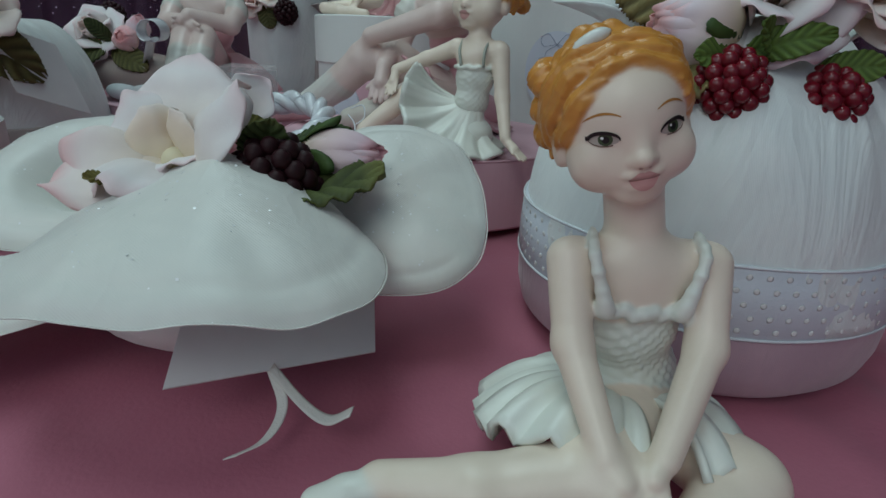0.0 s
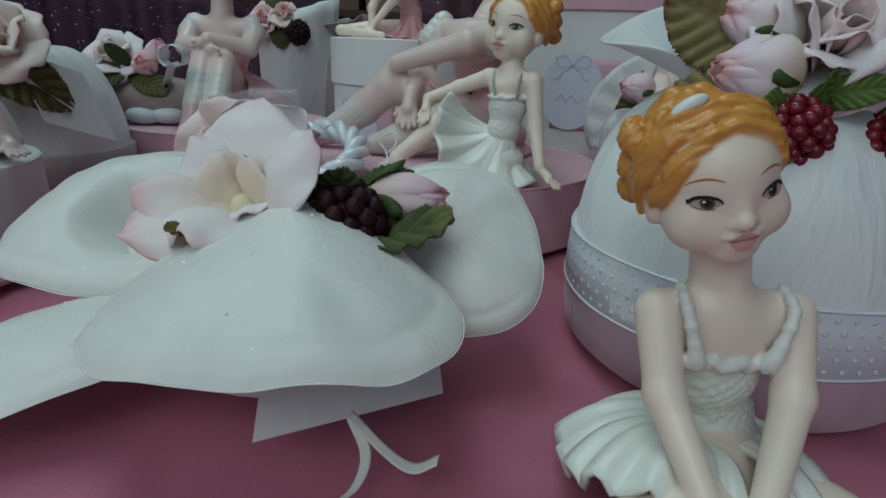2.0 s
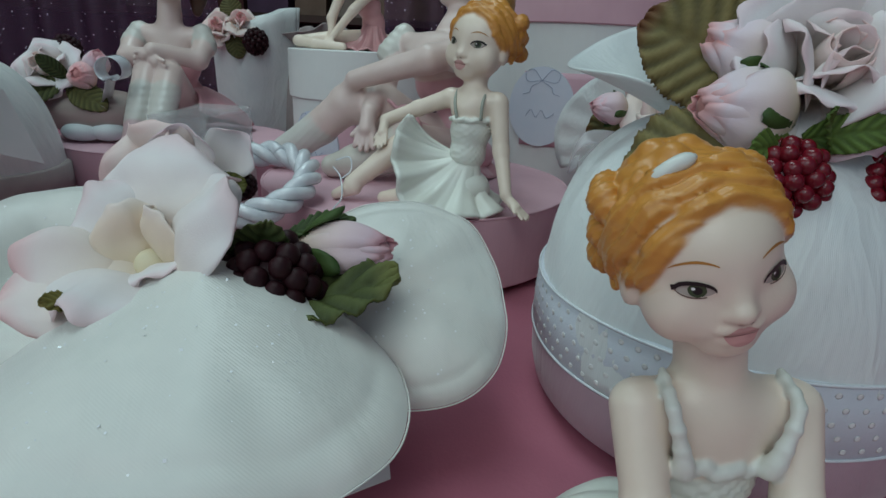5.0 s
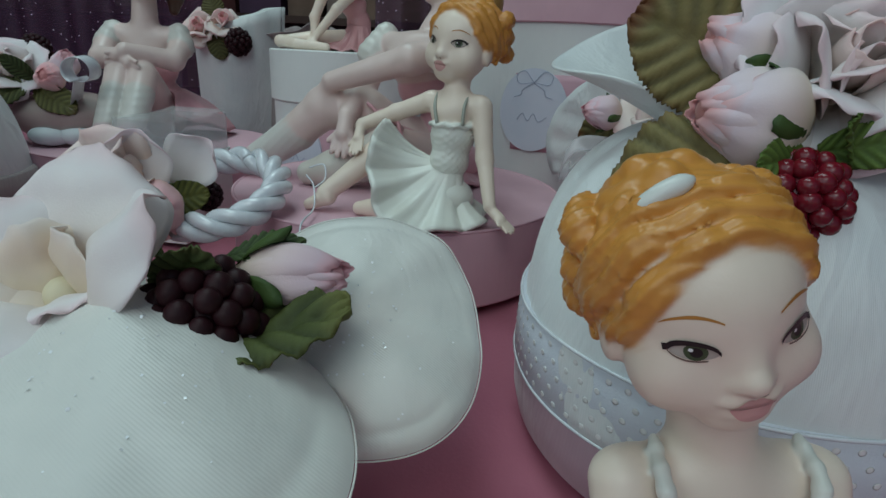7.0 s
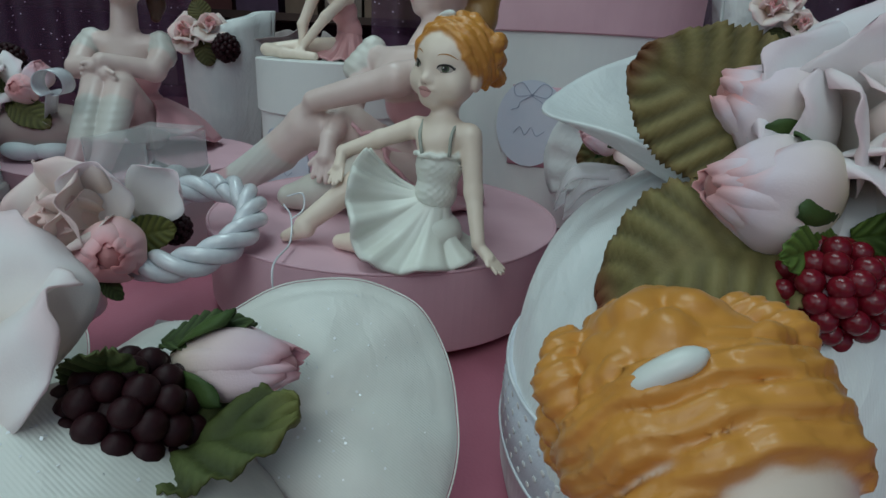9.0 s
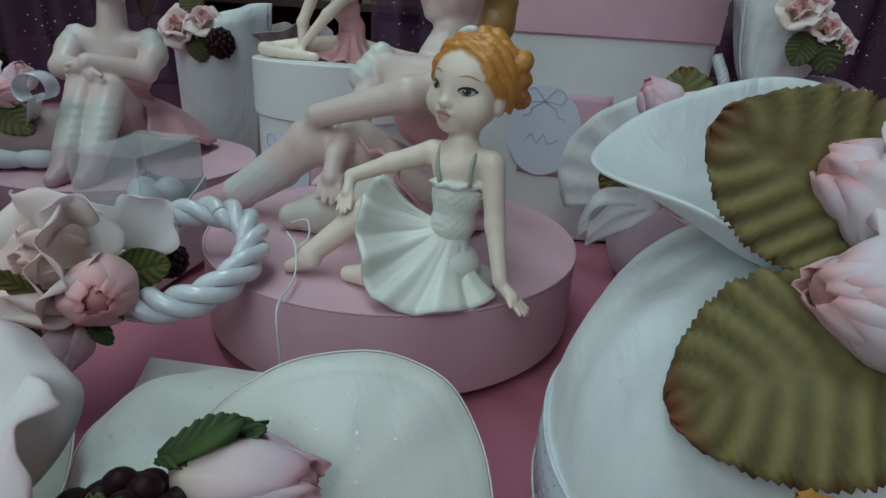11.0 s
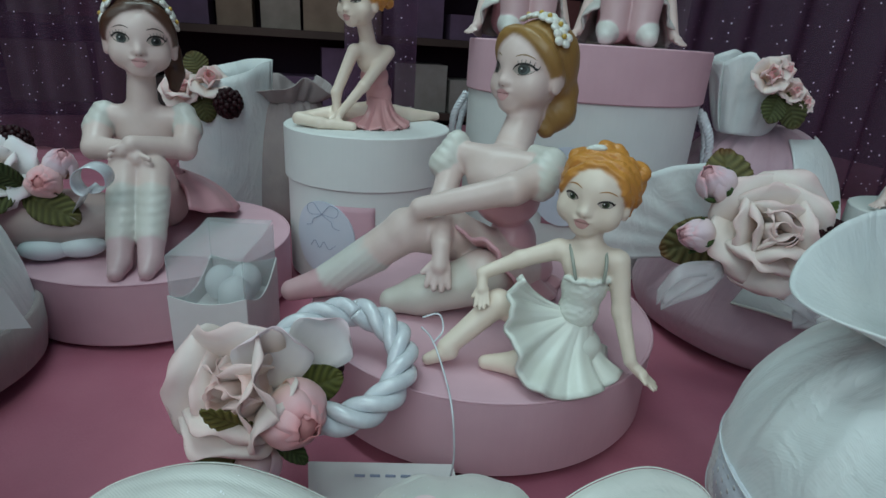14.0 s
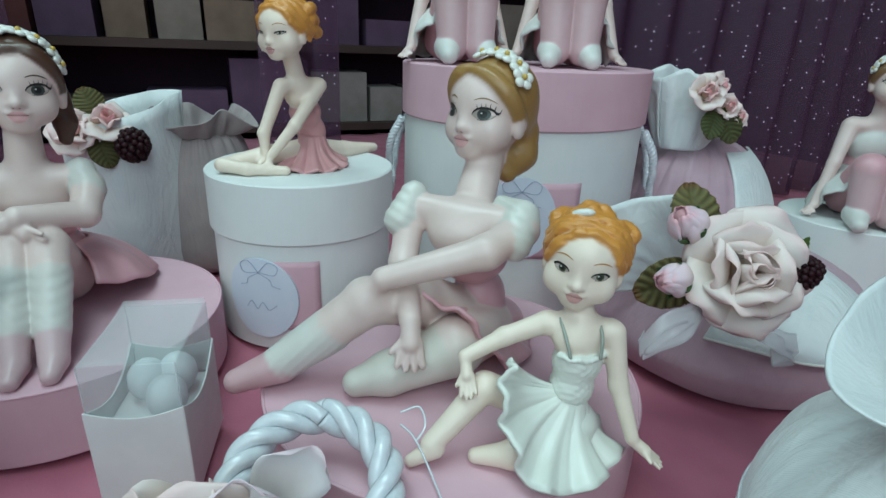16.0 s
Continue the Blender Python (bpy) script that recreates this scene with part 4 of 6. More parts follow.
def crouching_ballerina(foot, yaw):
    """A pale figurine in white and pink that sits with her legs drawn up; only her lower half comes into view."""
    g = Figure()
    g.head((0, -0.012, 0.112), (1, 0, 0), (0, -1, 0), 1.2, PALE, (0.20, 0.11, 0.05), "braid")
    cream = (0.66, 0.65, 0.62)
    g.limb((0, 0.006, 0.098), (0, 0.006, 0.082), 0.0060, 0.0068, PALE, 0.004)
    g.limb((-0.017, 0.006, 0.076), (0.017, 0.006, 0.076), 0.007, 0.007, PALE, 0.005)
    g.blob((0, 0.008, 0.062), (0.017, 0.012, 0.016), cream, 0.003)
    g.blob((0, 0.012, 0.036), (0.016, 0.014, 0.022), ROSE, 0.004)
    g.blob((0, 0.012, 0.016), (0.022, 0.018, 0.014), ROSE, 0.004)
    for x in (-1, 1):
        g.chain([(x * 0.019, 0.006, 0.075), (x * 0.027, -0.006, 0.045), (x * 0.036, -0.016, 0.010)], (0.0068, 0.0052, 0.0040), PALE, 0.002)
        g.hand((x * 0.036, -0.016, 0.010), (x * 0.044, -0.024, 0.003), (0.6 * x, 0.6, 0), 0.0034, PALE)
        g.chain([(x * 0.008, 0.004, 0.016), (x * 0.011, -0.034, 0.047)], (0.0150, 0.0125), ROSE, 0.002)
        g.chain([(x * 0.011, -0.034, 0.046), (x * 0.010, -0.040, 0.012)], (0.0125, 0.0105), (0.60, 0.40, 0.42), 0.002)
        g.chain([(x * 0.013, -0.040, 0.011), (x * 0.015, -0.056, 0.0060)], (0.0100, 0.0060), cream, 0.001)
    hem = [(-0.012, -0.034, 0.040), (-0.030, -0.026, 0.022), (-0.036, -0.006, 0.003), (-0.026, 0.024, 0.003), (0.0, 0.034, 0.003), (0.026, 0.024, 0.003), (0.036, -0.006, 0.003), (0.030, -0.026, 0.022), (0.012, -0.034, 0.040)]
    waist = [(-0.006, 0.000, 0.042), (-0.012, 0.004, 0.042), (-0.014, 0.010, 0.042), (-0.010, 0.020, 0.042), (0.0, 0.024, 0.042), (0.010, 0.020, 0.042), (0.014, 0.010, 0.042), (0.012, 0.004, 0.042), (0.006, 0.000, 0.042)]
    g.cloth(fan(hem, waist, 9, 0.0024), 0.0018, cream)
    ob = g.make("large_ballerina_figurine", 0.00105, "pale porcelain ballerina with pink legs and white frilled skirt, seated", "figurine", "large ballerinas", (0, 0, 0))
    ob.matrix_world = pose(*foot, 0, 0, yaw)
    return ob

# ---- flowers, berries, leaves, cords ----
def petal_grid(length, width, cup, curl, ruffle, seed, n=10):
    """A petal that grows along z from its foot, hollow towards -y, its tip curling to +y."""
    rnd = random.Random(seed)
    p1, p2 = rnd.uniform(0, 6), rnd.uniform(0, 6)
    G = np.zeros((n, n, 3))
    for i in range(n):
        v = i / (n - 1)
        w = width * (0.22 + 0.78 * math.sin(math.pi * min(v * 0.62 + 0.06, 1)) ** 1.1) * (1 - max(0, v - 0.72) ** 2 * 5.5)
        for j in range(n):
            u = 2 * j / (n - 1) - 1
            z = length * (v - 0.19 * u * u * v) + length * 0.03 * math.sin(u * 3 + p1) * v
            y = -cup * width * (1 - u * u) * math.sin(math.pi * v * 0.8) + curl * length * v ** 2.4 + ruffle * length * v * v * math.sin(u * 4.5 + p2)
            G[i, j] = (w * u, y + cup * width * 0.9, z)
    return G


def place_grid(G, foot, A):
    return np.asarray(foot) + G @ A


def tint(G, foot_color, tip_color, edge_color, sheets=2):
    n, m = G.shape[:2]
    C = np.zeros((n, m, 3))
    a, b, e = (np.asarray(c) for c in (foot_color, tip_color, edge_color))
    for i in range(n):
        for j in range(m):
            v, u = i / (n - 1), abs(2 * j / (m - 1) - 1)
            c = a * (1 - v) ** 1.6 + b * (1 - (1 - v) ** 1.6)
            k = min(1, max(0, max(v - 0.82, u * v - 0.72) * 4.5))
            C[i, j] = c * (1 - k) + e * k
    return np.concatenate([C.reshape(-1, 3)] * sheets)


BLUSH = ((0.95, 0.76, 0.60), (0.97, 0.87, 0.83), (0.96, 0.72, 0.69))
CORAL = ((0.95, 0.72, 0.48), (0.95, 0.60, 0.64), (0.95, 0.42, 0.42))
LILAC = ((0.93, 0.76, 0.60), (0.92, 0.73, 0.81), (0.93, 0.50, 0.54))
BUDC = ((0.94, 0.82, 0.55), (0.93, 0.80, 0.88), (0.95, 0.45, 0.42))
WHITEPINK = ((0.95, 0.80, 0.68), (0.95, 0.91, 0.91), (0.94, 0.74, 0.75))
SNOW = ((0.93, 0.86, 0.78), (0.92, 0.89, 0.91), (0.93, 0.74, 0.78))


def rose(parent, centre, axis, radius, colors, heart, seed, open_=1.0, rings=4, label="pale pink silk rose", name="rose"):
    """A cloth rose: a rolled heart and rings of petals that open outwards."""
    rnd = random.Random(seed)
    A = axes_to(axis)
    c = np.asarray(centre, float)
    core = []
    for k in range(3):
        a0 = k * 2.1 + rnd.random()
        G = np.zeros((8, 14, 3))
        for i in range(8):
            for j in range(14):
                a = a0 + 3.6 * j / 13
                r = radius * (0.10 + 0.09 * k + 0.05 * j / 13) * (0.75 + 0.5 * math.sin(math.pi * i / 9))
                G[i, j] = (r * math.cos(a), r * math.sin(a), radius * (-0.25 + 0.75 * i / 7 - 0.06 * k + 0.03 * math.sin(5 * a)))
        core.append((place_grid(G, c, A), k))
    parts, paint = [], []
    for G, k in core:
        parts.append(sheet(G, radius * 0.018))
        paint.append(tint(G, heart[0], heart[1], heart[2]))
    V, F = join(parts)
    flower = shell(name, V, F, PETAL, parent, label, True, np.concatenate(paint))
    for ring in range(1, rings + 1):
        t = ring / rings
        n = (3, 4, 5, 5)[min(ring, 4) - 1] if rings > 2 else 3 + ring
        for i in range(n):
            a = 2 * math.pi * (i + 0.5 * (ring % 2) + rnd.uniform(-0.14, 0.14)) / n
            lean = (0.10 + 1.12 * t ** 1.5 * open_) + rnd.uniform(-0.10, 0.10)
            L = radius * (0.66 + 0.46 * t) * rnd.uniform(0.92, 1.10)
            G = petal_grid(L, L * (0.60 + 0.06 * t), 0.50 - 0.30 * t, -0.16 + 0.36 * t * open_, 0.03 + 0.03 * t, seed * 31 + ring * 7 + i, 12)
            out = np.array((math.cos(a), math.sin(a), 0))
            z = np.array((0, 0, math.cos(lean))) + out * math.sin(lean)
            y = out * math.cos(lean) - np.array((0, 0, math.sin(lean)))
            B = np.array([np.cross(y, z), y, z]) @ A
            foot = c + (out * radius * 0.12 * t) @ A - A[2] * radius * (0.26 + 0.10 * t)
            G = place_grid(G, foot, B)
            V, F = sheet(G, radius * 0.012)
            tone = 0.35 + 0.65 * t
            mixc = lambda k: tuple(np.asarray(colors[k]) * tone + np.asarray(heart[k]) * (1 - tone))
            shell("petal", V, F, PETAL, flower, "", True, tint(G, mixc(0), mixc(1), mixc(2)))
    return flower


def rosebud(parent, foot, axis, length, colors, seed, sepals=True, label="pink silk rosebud with green sepals", fat=0.42):
    """A closed bud: overlapping petals wrapped round an egg-shaped body."""
    A = axes_to(axis)
    c = np.asarray(foot, float)
    rnd = random.Random(seed)
    core = ball(c + A[2] * length * 0.50, np.array((0.60 * fat, 0.60 * fat, 0.44)) * length, 18, 12, A)
    bud = shell("rosebud", *core, PETAL, parent, label, True, np.tile(np.asarray(colors[2]) * 0.8, (len(core[0]), 1)))
    for k in range(6):
        a0 = k * 2.4 + rnd.random()
        G = np.zeros((12, 14, 3))
        for i in range(12):
            v = i / 11
            r = length * fat * (math.sin(math.pi * (0.10 + 0.80 * v)) ** 0.8) * (0.68 + 0.07 * k)
            for j in range(14):
                a = a0 + 2.5 * (j / 13 - 0.5)
                rr = r * (1 + 0.05 * math.sin(3 * a + k)) + length * 0.03 * (j / 13) + length * 0.02 * v * math.sin(7 * a + k)
                top = 1 - 0.14 * abs(2 * j / 13 - 1) ** 2 - 0.03 * k + 0.02 * math.sin(9 * a + k)
                G[i, j] = (rr * math.cos(a), rr * math.sin(a), length * v * top)
        G = place_grid(G, c, A)
        V, F = sheet(G, length * 0.012)
        shell("petal", V, F, PETAL, bud, "", True, tint(G, *colors))
    if sepals:
        for i in range(4):
            a = 2 * math.pi * i / 4 + rnd.uniform(-0.3, 0.3)
            out = np.array((math.cos(a), math.sin(a), 0))
            z = unit(np.array((0, 0, 1)) + out * 0.95)
            y = unit(out - z * (out @ z))
            G = place_grid(petal_grid(length * 0.60, length * 0.16, -0.2, -0.22, 0.02, seed + i, 8), c - A[2] * length * 0.03 + (out * length * fat * 0.42) @ A, np.array([np.cross(y, z), y, z]) @ A)
            V, F = sheet(G, length * 0.015)
            shell("sepal", V, F, LEAF, bud, "", True, tint(G, (0.08, 0.12, 0.03), (0.07, 0.12, 0.03), (0.05, 0.09, 0.03)))
    return bud


def leaf(parent, foot, tip, normal, width, seed, color=(0.13, 0.125, 0.04), edge=(0.20, 0.10, 0.04), serrate=0.05, bend=0.1, label="green cloth leaf with pressed veins", name="leaf"):
    """A cloth leaf from foot to tip: pressed side veins, a midrib fold and a toothed edge."""
    f, t = np.asarray(foot, float), np.asarray(tip, float)
    z = t - f
    L = np.linalg.norm(z)
    z = z / L
    y = unit(np.asarray(normal) - z * (np.asarray(normal) @ z))
    x = np.cross(y, z)
    n, m = 61, 17
    rnd = random.Random(seed)
    G, C = np.zeros((n, m, 3)), np.zeros((n, m, 3))
    for i in range(n):
        v = i / (n - 1)
        w = width * (math.sin(math.pi * min(1, v * 0.94 + 0.045)) ** 0.62)
        w *= 1 + serrate * (rnd.uniform(0.2, 0.9) if i % 2 else -rnd.uniform(0.1, 0.8)) + 0.05 * noise.noise(Vector((v * 5, seed, 0)))
        for j in range(m):
            u = 2 * j / (m - 1) - 1
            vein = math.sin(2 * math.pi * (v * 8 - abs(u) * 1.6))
            h = L * (0.024 * vein * abs(u) ** 0.5 + bend * (v - v * v) * 2 - 0.10 * (1 - abs(u)) * math.exp(-abs(u) * 8) * 0.4 + 0.03 * math.sin(v * 7 + seed) * u)
            G[i, j] = f + x * w * u + y * h + z * L * v
            # light and shade of the vein folds, painted into the colour along the relief
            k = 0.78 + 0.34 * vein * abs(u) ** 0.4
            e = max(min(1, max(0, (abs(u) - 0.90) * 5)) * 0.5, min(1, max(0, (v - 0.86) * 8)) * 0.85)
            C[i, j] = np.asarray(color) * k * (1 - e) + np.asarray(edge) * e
    V, F = sheet(G, min(0.0005, L * 0.012))
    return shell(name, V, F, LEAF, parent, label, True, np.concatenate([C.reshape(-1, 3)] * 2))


DRUPE = {}


def berry(parent, centre, radius, material, seed, single=False, label="glossy red raspberry", stretch=1.1, axis=(0, 0, 1), calyx=True):
    """A raspberry of many small round drupelets on a core; single: each drupelet an object of its own."""
    A = axes_to(axis)
    c = np.asarray(centre, float)
    body = shell("berry", *ball(c, radius * 0.80 * np.array((1, 1, stretch)), 16, 10, A), material, parent, label)
    rnd = random.Random(seed)
    n = 68
    key = (material.name, round(radius, 5))
    if single and key not in DRUPE:
        V, F = ball((0, 0, 0), radius * 0.225, 12, 8)
        me = bpy.data.meshes.new("drupelet")
        me.from_pydata(V.tolist(), [], [list(f) for f in F])
        me.polygons.foreach_set("use_smooth", [True] * len(me.polygons))
        me.materials.append(material)
        DRUPE[key] = me
    pieces = []
    for i in range(n):
        zz = 1 - 2 * (i + 0.5) / n
        a = i * 2.39996 + rnd.uniform(-0.1, 0.1)
        q = np.array((math.sqrt(1 - zz * zz) * math.cos(a), math.sqrt(1 - zz * zz) * math.sin(a), zz * stretch)) * radius * rnd.uniform(0.80, 0.88)
        p = c + q @ A
        if single:
            ob = new("drupelet", DRUPE[key])
            ob.parent = body
            ob.location = Vector(p) - ORIGIN[parent]
            s = rnd.uniform(0.88, 1.08)
            ob.scale = (s, s, s)
        else:
            pieces.append(ball(p, radius * rnd.uniform(0.19, 0.24), 8, 6))
    if pieces:
        tagged(shell("berry_skin", *join(pieces), material, body), kind="stuff")
    return body


def cord_strands(line, radius, strands=3, twist=900.0, n=9):
    """Places of the strands of a twisted cord along a line."""
    P = np.asarray(line, float)
    T = np.gradient(P, axis=0)
    s = np.concatenate([[0], np.cumsum(np.linalg.norm(np.diff(P, axis=0), axis=1))])
    T /= np.linalg.norm(T, axis=1)[:, None]
    u = unit(np.cross(T[0], (0.2, 0.3, 0.93)))
    U = []
    for t in T:
        u = unit(u - t * (u @ t))
        U.append(u)
    U = np.array(U)
    Wv = np.cross(T, U)
    out = []
    for k in range(strands):
        a = s * twist + 2 * math.pi * k / strands
        out.append(P + radius * 0.54 * (np.cos(a)[:, None] * U + np.sin(a)[:, None] * Wv))
    return out


def ribbon(parent, points, width, side, material, name="ribbon", label="", thick=0.0003, rows=5):
    L = spline(points, 40)
    sd = unit(side)
    G = np.stack([L + sd * width * (i / (rows - 1) - 0.5) for i in range(rows)])
    return shell(name, *sheet(G, thick), material, parent, label)


def flakes(parent, places, normals, seed, size=0.00024):
    """Loose glitter: tiny tilted silver squares lying on a surface."""
    rnd = random.Random(seed)
    V, F = [], []
    for p, nrm in zip(places, normals):
        A = axes_to(unit(np.asarray(nrm) + np.array([rnd.uniform(-0.55, 0.55) for _ in range(3)])))
        q = np.asarray(p) + unit(nrm) * 0.00022
        s = size * rnd.uniform(0.6, 1.3)
        k = len(V)
        V += [q - A[0] * s - A[1] * s, q + A[0] * s - A[1] * s, q + A[0] * s + A[1] * s, q - A[0] * s + A[1] * s]
        F.append((k, k + 1, k + 2, k + 3))
    return tagged(shell("glitter", V, F, FLAKE, parent, "silver glitter flakes", False), kind="stuff")


# ---- the setting ----
def tissue_height(x, y):
    p = Vector((x * 7, y * 7, 0.3))
    q = Vector((x * 20 + y * 9, y * 15 - x * 7, 1.7))
    s = Vector((x * 48 - y * 21, y * 40 + x * 17, 4.1))
    r = 0.0030 * noise.noise(p) + 0.0054 * (0.35 - abs(noise.noise(q))) + 0.0018 * (0.3 - abs(noise.noise(s)))
    return r - 0.0052


def build_setting():
    n, m = 330, 280
    xs, ys = np.linspace(-0.95, 0.95, n), np.linspace(-0.32, 1.28, m)
    V = [(x, y, tissue_height(x, y)) for x in xs for y in ys]
    F = [(i * m + j, (i + 1) * m + j, (i + 1) * m + j + 1, i * m + j + 1) for i in range(n - 1) for j in range(m - 1)]
    tagged(shell("floor", V, F, TISSUE), "display floor covered with crumpled dark pink tissue paper", "floor", kind="structure")
    box = lambda a, b: (np.array([(x, y, z) for x in (a[0], b[0]) for y in (a[1], b[1]) for z in (a[2], b[2])]), [(0, 1, 3, 2), (4, 6, 7, 5), (0, 4, 5, 1), (2, 3, 7, 6), (0, 2, 6, 4), (1, 5, 7, 3)])
    for name, a, b, mt in (("wall_back", (-1.05, 1.40, -0.9), (1.05, 1.50, 1.5), WALL), ("wall_left", (-1.05, -0.34, -0.9), (-0.95, 1.40, 1.5), WALL), ("wall_right", (0.95, -0.34, -0.9), (1.05, 1.40, 1.5), WALL),
                           ("ceiling", (-1.05, -0.34, 1.5), (1.05, 1.50, 1.56), WALL), ("plinth", (-0.95, -0.32, -0.9), (0.95, 1.28, -0.012), WOOD)):
        tagged(shell(name, *box(a, b), mt, smooth=False), "plain dark " + name.split("_")[0] + " of the shop window", name.split("_")[0], kind="structure")
    ground = (np.array([(-30, -30, -0.92), (30, -30, -0.92), (30, 30, -0.92), (-30, 30, -0.92)]), [(0, 1, 2, 3)])
    stone = surface("grey_paving", (0.25, 0.25, 0.25), (0.2, 0.2, 0.21), 0.8, 0.2, 3.0, 60.0, 0.3)
    tagged(shell("pavement", *ground, stone), "grey stone pavement before the shop window", "pavement", kind="structure")
    # dim shelves in the shop behind
    rnd = random.Random(4)
    for k, z in enumerate((0.02, 0.17, 0.32, 0.47, 0.62)):
        e = thing("wall_shelf", (0, 1.34, z), "dark brown wooden wall shelf in the dim shop", "shelf", "wall shelves")
        shell("board", *box((-0.80, 1.26, z - 0.012), (0.80, 1.40, z + 0.002)), WOOD, e, smooth=False)
        x = -0.76
        while x < 0.72:
            w, h = rnd.uniform(0.04, 0.16), rnd.uniform(0.05, 0.125)
            c = rnd.choice(((0.24, 0.16, 0.12), (0.28, 0.22, 0.19), (0.14, 0.08, 0.14), (0.17, 0.06, 0.06), (0.32, 0.28, 0.26), (0.11, 0.08, 0.08)))
            V, F = box((x, 1.28, z + 0.0025), (x + w, 1.37, z + h))
            tagged(shell("carton", V, F, GOODS, None, "", False, np.tile(c, (8, 1)), (x + w / 2, 1.32, z)), "dim cardboard carton on the dark shop shelf", "box", "goods on the shelves")
            x += w + rnd.uniform(0.004, 0.02)


def organza(name, x0, x1, y, top, seed, label):
    G = np.zeros((30, 90, 3))
    for i in range(30):
        for j in range(90):
            t = j / 89
            G[i, j] = (x0 + (x1 - x0) * t, y + 0.012 * math.sin(t * (x1 - x0) * 95 + seed) + 0.006 * math.sin(i * 0.2 + t * 9), top * i / 29)
    ob = shell(name, *sheet(G, 0.0004), ORGANZA)
    return tagged(ob, label, "curtain", "organza curtains")


# ---- boxes and lids ----
def round_lid(name, centre, radius, height, material, label, foot=0.0):
    e = thing(name, (*centre, foot), label, "box lid", "round display lids")
    b = 0.0014
    prof = [(0, foot), (radius - b, foot), (radius, foot + b), (radius, foot + height - b), (radius - b * 0.35, foot + height - b * 0.35), (radius - b, foot + height), (0, foot + height)]
    V, F = lathe(prof, 128, centre)
    shell("lid_body", V, F, material, e, smooth=False)
    a = np.linspace(0, 2 * math.pi, 129)[:-1]
    ring = np.stack([centre[0] + (radius - 0.0004) * np.cos(a), centre[1] + (radius - 0.0004) * np.sin(a), np.full(128, foot + height - 0.0004)], 1)
    shell("rim", *tube(ring, 0.0008, 6, True), material, e)
    return e


def hat_box(centre, radius, top, lid_height, body_mat, lid_mat, label, foot=0.0):
    e = thing("round_box", (*centre, foot), label, "gift box", "round gift boxes")
    r = radius - 0.0022
    shell("box_body", *lathe([(0, foot), (r, foot), (r, top - 0.004), (0, top - 0.004)], 96, centre), body_mat, e, smooth=False)
    b = 0.0009
    shell("lid", *lathe([(r + 0.0004, top - lid_height), (radius - b, top - lid_height), (radius, top - lid_height + b), (radius, top - b), (radius - b, top), (0, top)], 96, centre), lid_mat, e, smooth=False)
    return e


def on_round(centre, radius, angle, z, s):
    """A place on a round box's side, s metres along its curve from the angle."""
    a = angle + s / radius
    return (centre[0] + radius * math.cos(a), centre[1] + radius * math.sin(a), z)


def box_tag(parent, centre, radius, angle, z, card, oval, lift=0.0006):
    """A pink square card and a pale oval with a drawn bow and monogram, glued on the side of a round box."""
    n = 12
    w, h, ox, oz = card
    G = np.array([[on_round(centre, radius + lift, angle, z + oz + h * (i / (n - 1) - 0.5), ox + w * (j / (n - 1) - 0.5)) for j in range(n)] for i in range(n)])
    shell("card", *sheet(G, 0.0006), PINKCARD, parent, "pink square paper card")
    a, b = oval
    V, F = [on_round(centre, radius + lift + 0.0016, angle, z, 0)], []
    rings, m = 7, 48
    for q in range(1, rings + 1):
        for j in range(m):
            t, k = 2 * math.pi * j / m, min(q, rings - 1) / (rings - 1)
            V.append(on_round(centre, radius + lift + (0.0016 if q < rings else 0.0004), angle, z + b * k * math.sin(t), a * k * math.cos(t)))
    F += [(0, 1 + j, 1 + (j + 1) % m) for j in range(m)]
    F += [(1 + q * m + j, 1 + (q + 1) * m + j, 1 + (q + 1) * m + (j + 1) % m, 1 + q * m + (j + 1) % m) for q in range(rings - 1) for j in range(m)]
    tag_ob = shell("oval_tag", V, F, TAGPAPER, parent, "pale blue oval paper tag with a drawn bow", False)
    lines = []
    for k in (-1, 1):
        loop = [(0, 0.66), (0.28 * k, 0.92), (0.52 * k, 0.82), (0.42 * k, 0.62), (0, 0.66), (0.30 * k, 0.5), (0.36 * k, 0.36), (0.56 * k, 0.30)]
        lines.append(loop)
    # an unreadable flourish, as one plain stroke
    lines.append([(-0.42, -0.24), (-0.26, -0.08), (-0.10, -0.26), (0.06, -0.08), (0.22, -0.26), (0.44, -0.14)])
    for ln in lines:
        pts = spline([on_round(centre, radius + lift + 0.0019, angle, z + b * q, a * p) for p, q in ln], 40)
        shell("drawn_line", *tube(pts, 0.00020, 5), INK, tag_ob)
    return tag_ob


